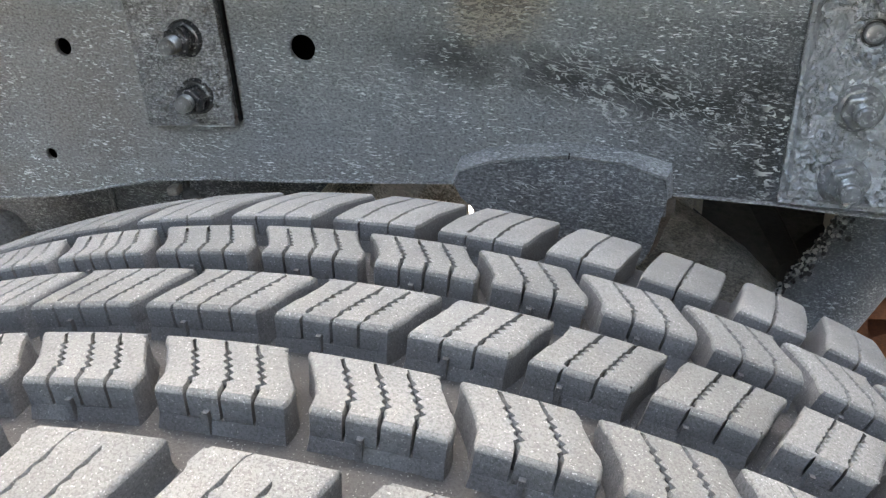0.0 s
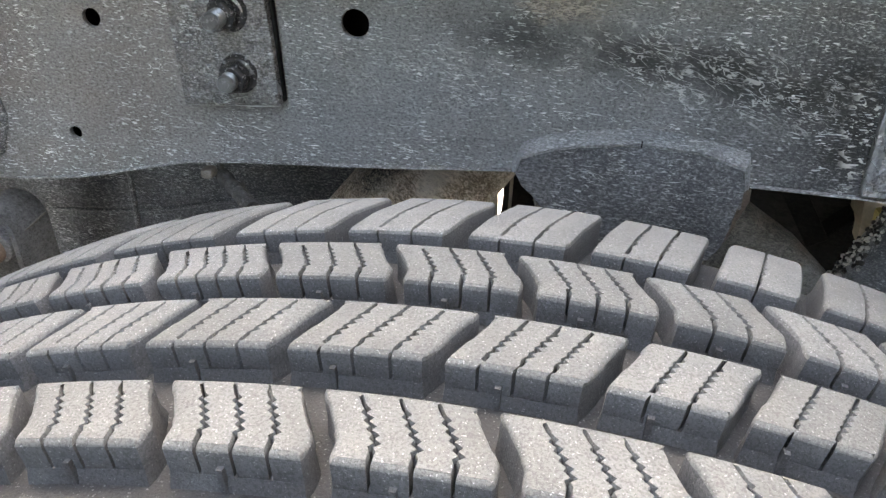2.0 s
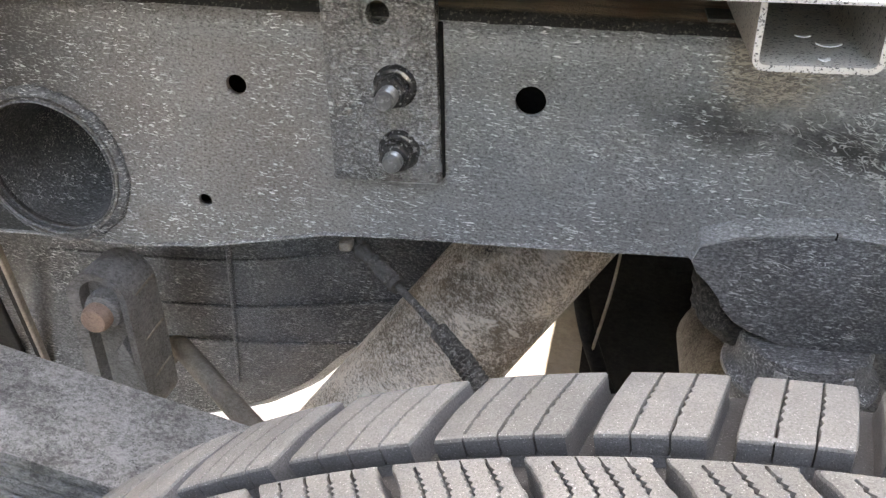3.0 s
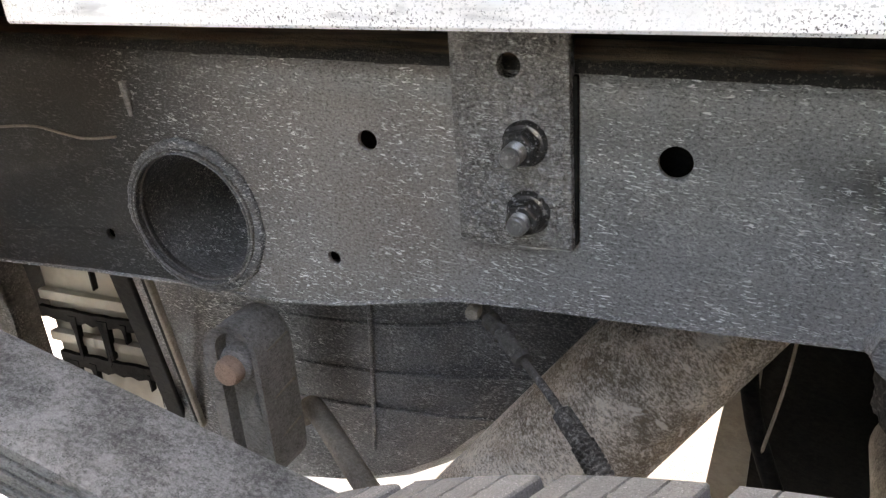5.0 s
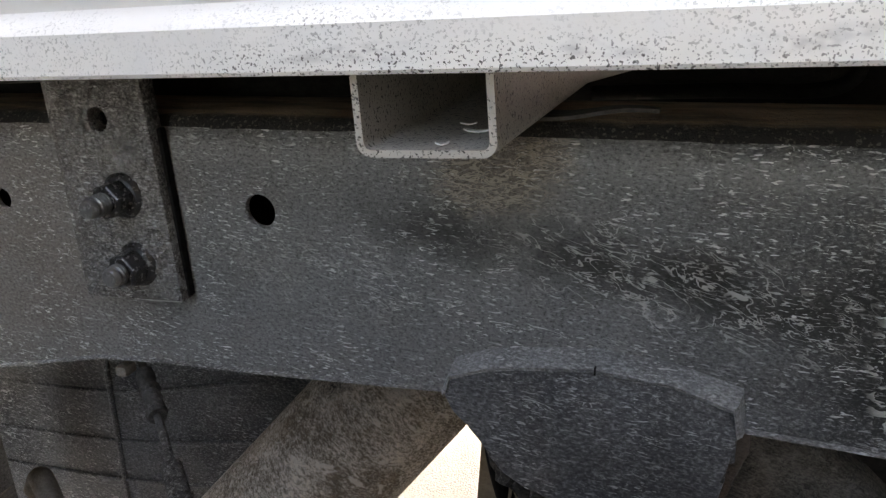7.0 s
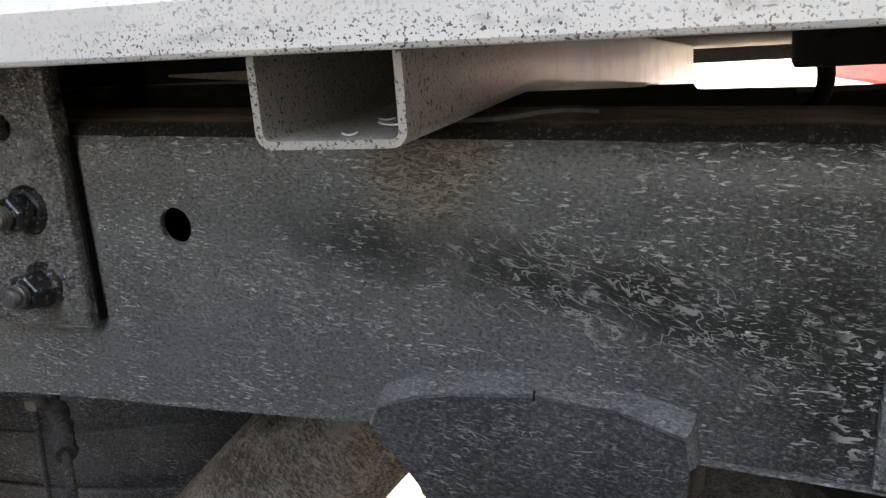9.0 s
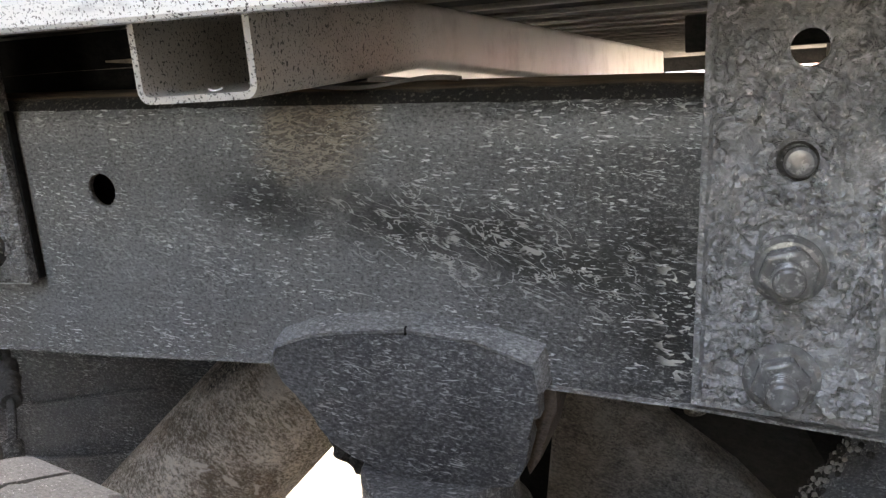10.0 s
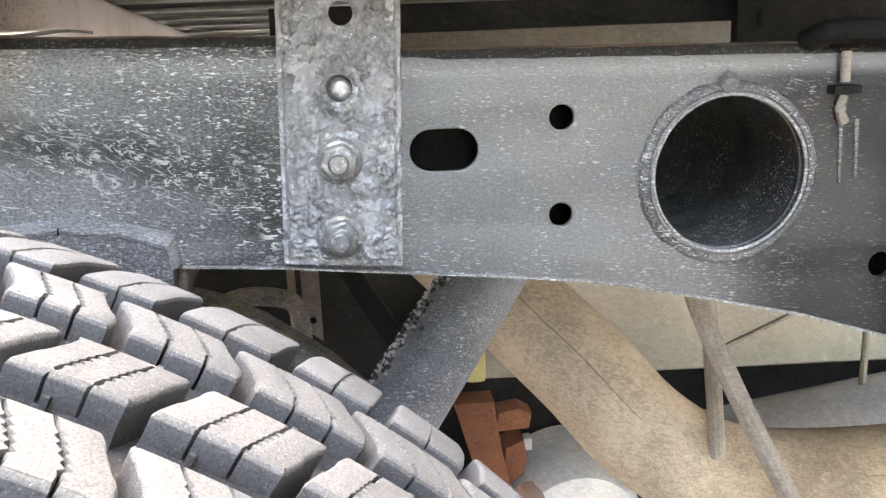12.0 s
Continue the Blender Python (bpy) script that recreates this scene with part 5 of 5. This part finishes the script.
def build_fender():
    bm = bmesh.new()
    r, x1, zb = 0.075, -0.572, 0.806
    out = [(-1.3, zb), (x1 - r, zb)] + [(x1 - r + r * math.sin(a), zb + r - r * math.cos(a)) for a in np.linspace(0.15, math.pi / 2, 10)] + [(x1 + 0.006, 0.9), (x1 + 0.004, 1.25), (-1.3, 1.25)]
    f = thing("fender", (0, 0, 0), "white painted rear fender panel with rounded corner", "fender")
    prism(bm, out, -0.135, -0.117, 0.006)
    part("panel", bm, FENDER, f)
    # unseen black backing added so the white fender throws no light back
    bm = bmesh.new()
    prism(bm, [(x - 0.006 if x > -1.2 else x, z + (0.005 if z < 0.85 else 0.0)) for x, z in out], -0.1168, -0.108, 0.002)
    part("bounce_blocker", bm, DARK, f, "black sheet added inside the fender to stop bounced light")


build_fender()


# ---- left side: hanger bracket with bolt, straps, rod ----
def build_link_bracket():
    b = thing("link_bracket", (0, 0, 0), "dull grey looped steel bracket with a rusty bolt", "bracket")

    def loop(w, top, low, n=12):
        """A long round-ended ring outline about the bracket's middle line."""
        up = [(-0.54 + w * math.cos(a), top - w + w * math.sin(a)) for a in np.linspace(0, math.pi, n)]
        return up + [(-0.54 + w * math.cos(a), low + w + w * math.sin(a)) for a in np.linspace(math.pi, 2 * math.pi, n)]

    outer, inner = loop(0.0265, 0.6125, 0.455), loop(0.0178, 0.6038, 0.464)
    bm = bmesh.new()
    rings = [[bm.verts.new((x + dx, y, z)) for x, z in line] for line, y, dx in ((inner, 0.034, 0.002), (inner, 0.0, 0.0), (outer, -0.004, 0.0), (outer, 0.004, 0.001), (outer, 0.04, 0.003))]
    for p, q in zip(rings, rings[1:]):
        for i in range(len(p)):
            bm.faces.new((p[i], p[(i + 1) % len(p)], q[(i + 1) % len(p)], q[i]))
    part("loop_flange", bm, LOOP, b)
    bm = bmesh.new()
    prism(bm, [(x + 0.002, z) for x, z in loop(0.0252, 0.611, 0.4565)], 0.013, 0.0385, 0.001)
    part("back_plate", bm, LOOP, b)
    for z, w in ((0.585, 0.001), (0.54, 0.0012), (0.5, 0.001)):
        bm = bmesh.new()
        tube(bm, [(-0.5145, 0.0, z), (-0.5115, 0.02, z + 0.004), (-0.5105, 0.036, z + 0.006)], w, 6)
        part("pale_edge", bm, ROD, b)
    bm = bmesh.new()
    lathe(bm, [(0.0172, 0.0), (0.0172, 0.028), (0.0155, 0.033), (0.012, 0.034)], (-0.5415, 0.034, 0.572), (0, -1, 0), 36)
    part("bush", bm, LOOP, b)
    bm = bmesh.new()
    lathe(bm, [(0.0125, 0), (0.0125, 0.006), (0.0105, 0.0105), (0.005, 0.012)], (-0.5435, 0.0, 0.5705), (0, -1, 0), 24)
    part("bolt", bm, RUSTY_BOLT, b, "rusty bolt head")
    bm = bmesh.new()
    prism(bm, [(-0.552, 0.47), (-0.526, 0.468), (-0.524, 0.515), (-0.532, 0.542), (-0.545, 0.525)], 0.004, 0.03, 0.004)
    part("inner_lug", bm, LOOP, b)


build_link_bracket()


def flat_bar(bm, p, q, w, t):
    p, q = Vector(p), Vector(q)
    d = (q - p).normalized()
    u = d.cross(Vector((0, 1, 0))).normalized()
    v = d.cross(u)
    vs = [bm.verts.new(c + u * a * w / 2 + v * b * t / 2) for c in (p, q) for a, b in ((-1, -1), (1, -1), (1, 1), (-1, 1))]
    for f in ((0, 1, 2, 3), (4, 5, 6, 7), (0, 1, 5, 4), (1, 2, 6, 5), (2, 3, 7, 6), (3, 0, 4, 7)):
        bm.faces.new([vs[i] for i in f])
    bmesh.ops.bevel(bm, geom=list(bm.edges), offset=0.0012, segments=1, affect='EDGES')




def build_strap():
    s = thing("strap", (0, 0, 0), "black flat steel strap with a worn pale edge", "strap")
    bm = bmesh.new()
    flat_bar(bm, (-0.711, 0.052, 0.66), (-0.787, 0.164, 0.36), 0.026, 0.006)
    part("bar", bm, DARK, s)
    bm = bmesh.new()
    flat_bar(bm, (-0.676, 0.05, 0.66), (-0.752, 0.162, 0.36), 0.012, 0.006)
    part("inner_bar", bm, DARK, s)
    bm = bmesh.new()
    flat_bar(bm, (-0.668, 0.045, 0.66), (-0.744, 0.157, 0.36), 0.005, 0.008)
    part("worn_edge", bm, ROD, s, "pale worn edge")


build_strap()


def build_side_panel():
    p = thing("side_panel", (0, 0, 0), "tan dusty panel streaked with black runs", "panel")
    bm = bmesh.new()
    box(bm, (-1.0, 0.20, 0.30), (-0.66, 0.22, 0.66), 0.004)
    part("sheet", bm, DRIPS, p)
    for z in (0.475, 0.415):
        bm = bmesh.new()
        box(bm, (-1.0, 0.188, z), (-0.66, 0.2, z + 0.014), 0.003)
        part("swage", bm, DRIPS, p)


def build_spring_hanger():
    h = thing("spring_hanger", (0, 0, 0), "dark gritty spring hanger under the rear of the rail", "hanger")
    bm = bmesh.new()
    prism(bm, [(-1.3, 0.3), (-1.02, 0.3), (-1.022, 0.46), (-1.03, 0.53), (-1.06, 0.6), (-1.1, 0.66), (-1.3, 0.66)], 0.16, 0.2, 0.008)
    part("plate", bm, CRUD, h)
    bm = bmesh.new()
    lathe(bm, [(0.02, 0.0), (0.02, 0.012), (0.012, 0.018)], (-1.07, 0.162, 0.47), (0, -1, 0), 24)
    part("bolt", bm, LOOP, h)


build_spring_hanger()


def build_tar():
    rng = random.Random(4)
    t = thing("tar_run", (0, 0, 0), "black tar runs dripping down the tan panel", "tar")
    for x0, x1, z0, z1, runs in ((-0.965, -0.80, 0.535, 0.56, 5), (-1.0, -0.81, 0.452, 0.466, 7), (-0.985, -0.76, 0.385, 0.402, 6)):
        bm = bmesh.new()
        n = 18
        edge = [(x0 + (x1 - x0) * i / n, z1 + 0.004 * noise.noise((40 * i / n, z1, 3))) for i in range(n + 1)]
        foot = [(x0 + (x1 - x0) * i / n, z0 + 0.007 * noise.noise((40 * i / n, z0, 8))) for i in range(n, -1, -1)]
        prism(bm, edge + foot, 0.184, 0.19)
        run = part("run", bm, DARK, t)
        for i in range(runs):
            if rng.random() < 0.3:
                continue
            x = x0 + (x1 - x0) * (i + 0.5) / runs + rng.uniform(-0.02, 0.02)
            w, d = rng.uniform(0.0012, 0.005), rng.uniform(0.012, 0.06)
            bm = bmesh.new()
            prism(bm, [(x - w * 1.6, z0 + 0.008), (x - w * 0.7, z0 - 0.3 * d), (x - w * 0.6, z0 - d), (x, z0 - d - w), (x + w * 0.6, z0 - d), (x + w * 0.8, z0 - 0.4 * d), (x + w * 1.4, z0 + 0.008)], 0.183, 0.191)
            part("drip", bm, DARK, run)


build_tar()


def drip_mat():
    k = Mat("black_streaked_tan", 0.8)
    c = k.mix(k.ramp(k.noise(12, 4), 0.3, 0.7), (0.34, 0.31, 0.26), (0.2, 0.18, 0.15))
    drip = k.ramp(k.noise(16, 3, 0.55, 0.3, k.space((1, 1, 0.28))), 0.66, 0.72)
    c = k.mix(drip, c, (0.015, 0.014, 0.013))
    k.colour(c)
    return k.m


DRIPS = drip_mat()
build_side_panel()
rod_thing("bent_rod", "dusty tan bent rod beside the bracket", [(-0.545, 0.085, 0.465), (-0.532, 0.082, 0.481), (-0.52, 0.075, 0.481), (-0.50, 0.062, 0.474), (-0.45, 0.025, 0.462), (-0.40, -0.01, 0.45)], 0.0105, ROD, "rod", 12)


# ---- sensor cable ----
def build_cable():
    c = thing("sensor_cable", (0, 0, 0), "dusty sensor cable clipped under the frame rail", "cable")
    pts = smooth_line([(-0.322, 0.018, 0.66), (-0.3216, 0.017, 0.646), (-0.305, 0.002, 0.641), (-0.2855, -0.0166, 0.6365), (-0.264, -0.037, 0.631), (-0.247, -0.054, 0.626), (-0.225, -0.075, 0.616), (-0.2, -0.1, 0.60)], 8)
    bm = bmesh.new()
    tube(bm, pts, 0.0028, 10)
    part("wire", bm, CRUD, c)
    bm = bmesh.new()
    tube(bm, pts[8:26], lambda u: 0.0062 + 0.0028 * noise.noise((22 * u, 3, 1)), 10)
    part("clip", bm, CRUD, c, "dirty clip holding the cable")
    bm = bmesh.new()
    fine = [pts[-17 + i // 5].lerp(pts[min(-17 + i // 5 + 1, -1)], (i % 5) / 5) for i in range(80)]
    tube(bm, fine, lambda u: 0.0066 + (0.0013 if u > 0.4 and int(u * 79.4) % 4 < 2 else 0), 12)
    part("sleeve", bm, CRUD, c, "grey corrugated sleeve")
    bm = bmesh.new()
    box(bm, (-0.333, 0.002, 0.648), (-0.323, 0.014, 0.656), 0.003)
    part("tag", bm, ROD, c, "pale torn tag")


build_cable()

# ---- between exhaust and bump stop ----
rod_thing("black_hose", "black rubber hose curving down behind the bump stop", [(-0.15, 0.272, 0.66), (-0.156, 0.272, 0.56), (-0.158, 0.27, 0.49), (-0.149, 0.262, 0.43), (-0.128, 0.25, 0.37), (-0.1, 0.24, 0.3), (-0.08, 0.23, 0.22)], 0.009, DARK, "hose", 12)
rod_thing("thin_wire", "thin pale wire behind the bump stop", [(-0.112, 0.23, 0.62), (-0.122, 0.24, 0.5), (-0.14, 0.25, 0.39)], 0.0018, ROD, "wire", 6)


def build_drip_guard():
    bm = bmesh.new()
    prism(bm, [(-0.145, 0.66), (-0.146, 0.47), (-0.151, 0.33), (-0.156, 0.16), (-0.205, 0.16), (-0.192, 0.31), (-0.184, 0.38), (-0.176, 0.44), (-0.172, 0.49), (-0.185, 0.66)], 0.29, 0.335, 0.006)
    tagged(part("guard_strip", bm, TANPANEL), "pale beige guard strip beside the exhaust", "guard")
    # plate added as dark fill in place of the shade here
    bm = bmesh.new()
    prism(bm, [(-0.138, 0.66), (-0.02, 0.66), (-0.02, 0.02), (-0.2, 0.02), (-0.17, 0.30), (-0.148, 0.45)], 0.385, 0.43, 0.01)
    tagged(part("dark_gap_plate", bm, DARK), "black plate added to fill the dark gap behind the bump stop", "bracket")


build_drip_guard()


def build_tag():
    t = thing("bracket_tab", (0, 0, 0), "pale dusty twisted tab with a hole under the rail", "tab")
    bm = bmesh.new()
    prism(bm, [(0.113, 0.62), (0.137, 0.62), (0.137, 0.436), (0.125, 0.446), (0.115, 0.452)], 0.472, 0.476, 0.001)
    part("strip", bm, ROD, t)
    bm = bmesh.new()
    prism(bm, [(0.097, 0.62), (0.106, 0.62), (0.108, 0.46), (0.098, 0.452)], 0.462, 0.472, 0.002)
    part("folded_edge", bm, TANPANEL, t)
    bm = bmesh.new()
    lathe(bm, [(0.0045, 0.0), (0.0045, 0.001)], (0.126, 0.471, 0.466), (0, -1, 0), 16)
    part("hole", bm, DARK, t)
    bm = bmesh.new()
    tube(bm, smooth_line([(0.0, 0.45, 0.44), (0.01, 0.45, 0.49), (0.04, 0.45, 0.508), (0.085, 0.452, 0.505), (0.108, 0.455, 0.49), (0.113, 0.457, 0.44)], 8), 0.012, 12)
    tagged(part("brake_line_bracket", bm, AXLE), "dusty grey bent strip above the axle", "bracket")
    bm = bmesh.new()
    flat_bar(bm, (0.155, 0.56, 0.54), (0.27, 0.565, 0.33), 0.03, 0.02)
    tagged(part("diagonal_bar", bm, DARK), "black diagonal bar behind the axle", "bar")


build_tag()

# ---- far side of the truck ----
rod_thing("black_pipe", "black pipe bent up under the far side of the bed", [(-0.1, 0.5, 0.757), (0.03, 0.5, 0.757), (0.11, 0.5, 0.755), (0.145, 0.5, 0.762), (0.157, 0.5, 0.783), (0.155, 0.5, 0.82), (0.15, 0.5, 0.866)], 0.008, DARK, "pipe", 12)


def build_car(at, length, material, label):
    """A parked car seen from its side, far across the yard."""
    c = thing("parked_car", at, label, "car")
    side = [(0, 0.32), (0.02, 0.62), (0.1, 0.78), (0.55, 0.88), (0.95, 1.36), (1.2, 1.46), (2.5, 1.47), (3.0, 1.36), (3.55, 0.95), (4.2, 0.86), (4.38, 0.62), (4.4, 0.32), (3.95, 0.22), (0.5, 0.22)]
    bm = bmesh.new()
    prism(bm, [(x * length / 4.4, z) for x, z in side], 0, 1.7, 0.07, 3)
    body = part("body", bm, material, c)
    bm = bmesh.new()
    prism(bm, [(x * length / 4.4, z) for x, z in ((0.8, 0.92), (1.1, 1.33), (2.15, 1.37), (2.15, 0.95))], -0.012, 0.05, 0.01)
    part("window", bm, GLASS_DARK, c)
    bm = bmesh.new()
    prism(bm, [(x * length / 4.4, z) for x, z in ((2.25, 0.95), (2.25, 1.37), (2.85, 1.31), (3.3, 0.97))], -0.012, 0.05, 0.01)
    part("window", bm, GLASS_DARK, c)
    for x in (0.85, 3.5):
        bm = bmesh.new()
        lathe(bm, [(0.18, -0.02), (0.3, -0.03), (0.325, 0.0), (0.325, 0.18), (0.2, 0.2)], (x * length / 4.4, 0.0, 0.325), (0, 1, 0), 32)
        wheel_part = part("wheel", bm, CARCASS, c)
        bm = bmesh.new()
        lathe(bm, [(0.0, -0.02), (0.17, -0.025), (0.19, -0.01), (0.19, 0.03)], (x * length / 4.4, 0.0, 0.325), (0, 1, 0), 24)
        part("hubcap", bm, ALU, wheel_part)


GLASS_DARK = dusty("dark_car_glass", (0.03, 0.034, 0.04), (0.06, 0.065, 0.07), (0.02, 0.02, 0.02), 3, 0.15, 0.2, 0.02)
RED = dusty("red_car_paint", (0.3, 0.05, 0.05), (0.36, 0.08, 0.07), (0.1, 0.03, 0.03), 3, 0.35, 0.2, 0.02)
PALE = dusty("pale_car_paint", (0.62, 0.63, 0.63), (0.7, 0.7, 0.7), (0.3, 0.3, 0.3), 3, 0.35, 0.2, 0.02)
build_car((-3.9, 6.2, GROUND_Z), 4.0, PALE, "pale silver car parked across the gravel yard")
build_car((0.62, 7.0, GROUND_Z), 4.2, RED, "faded red car parked across the gravel yard")
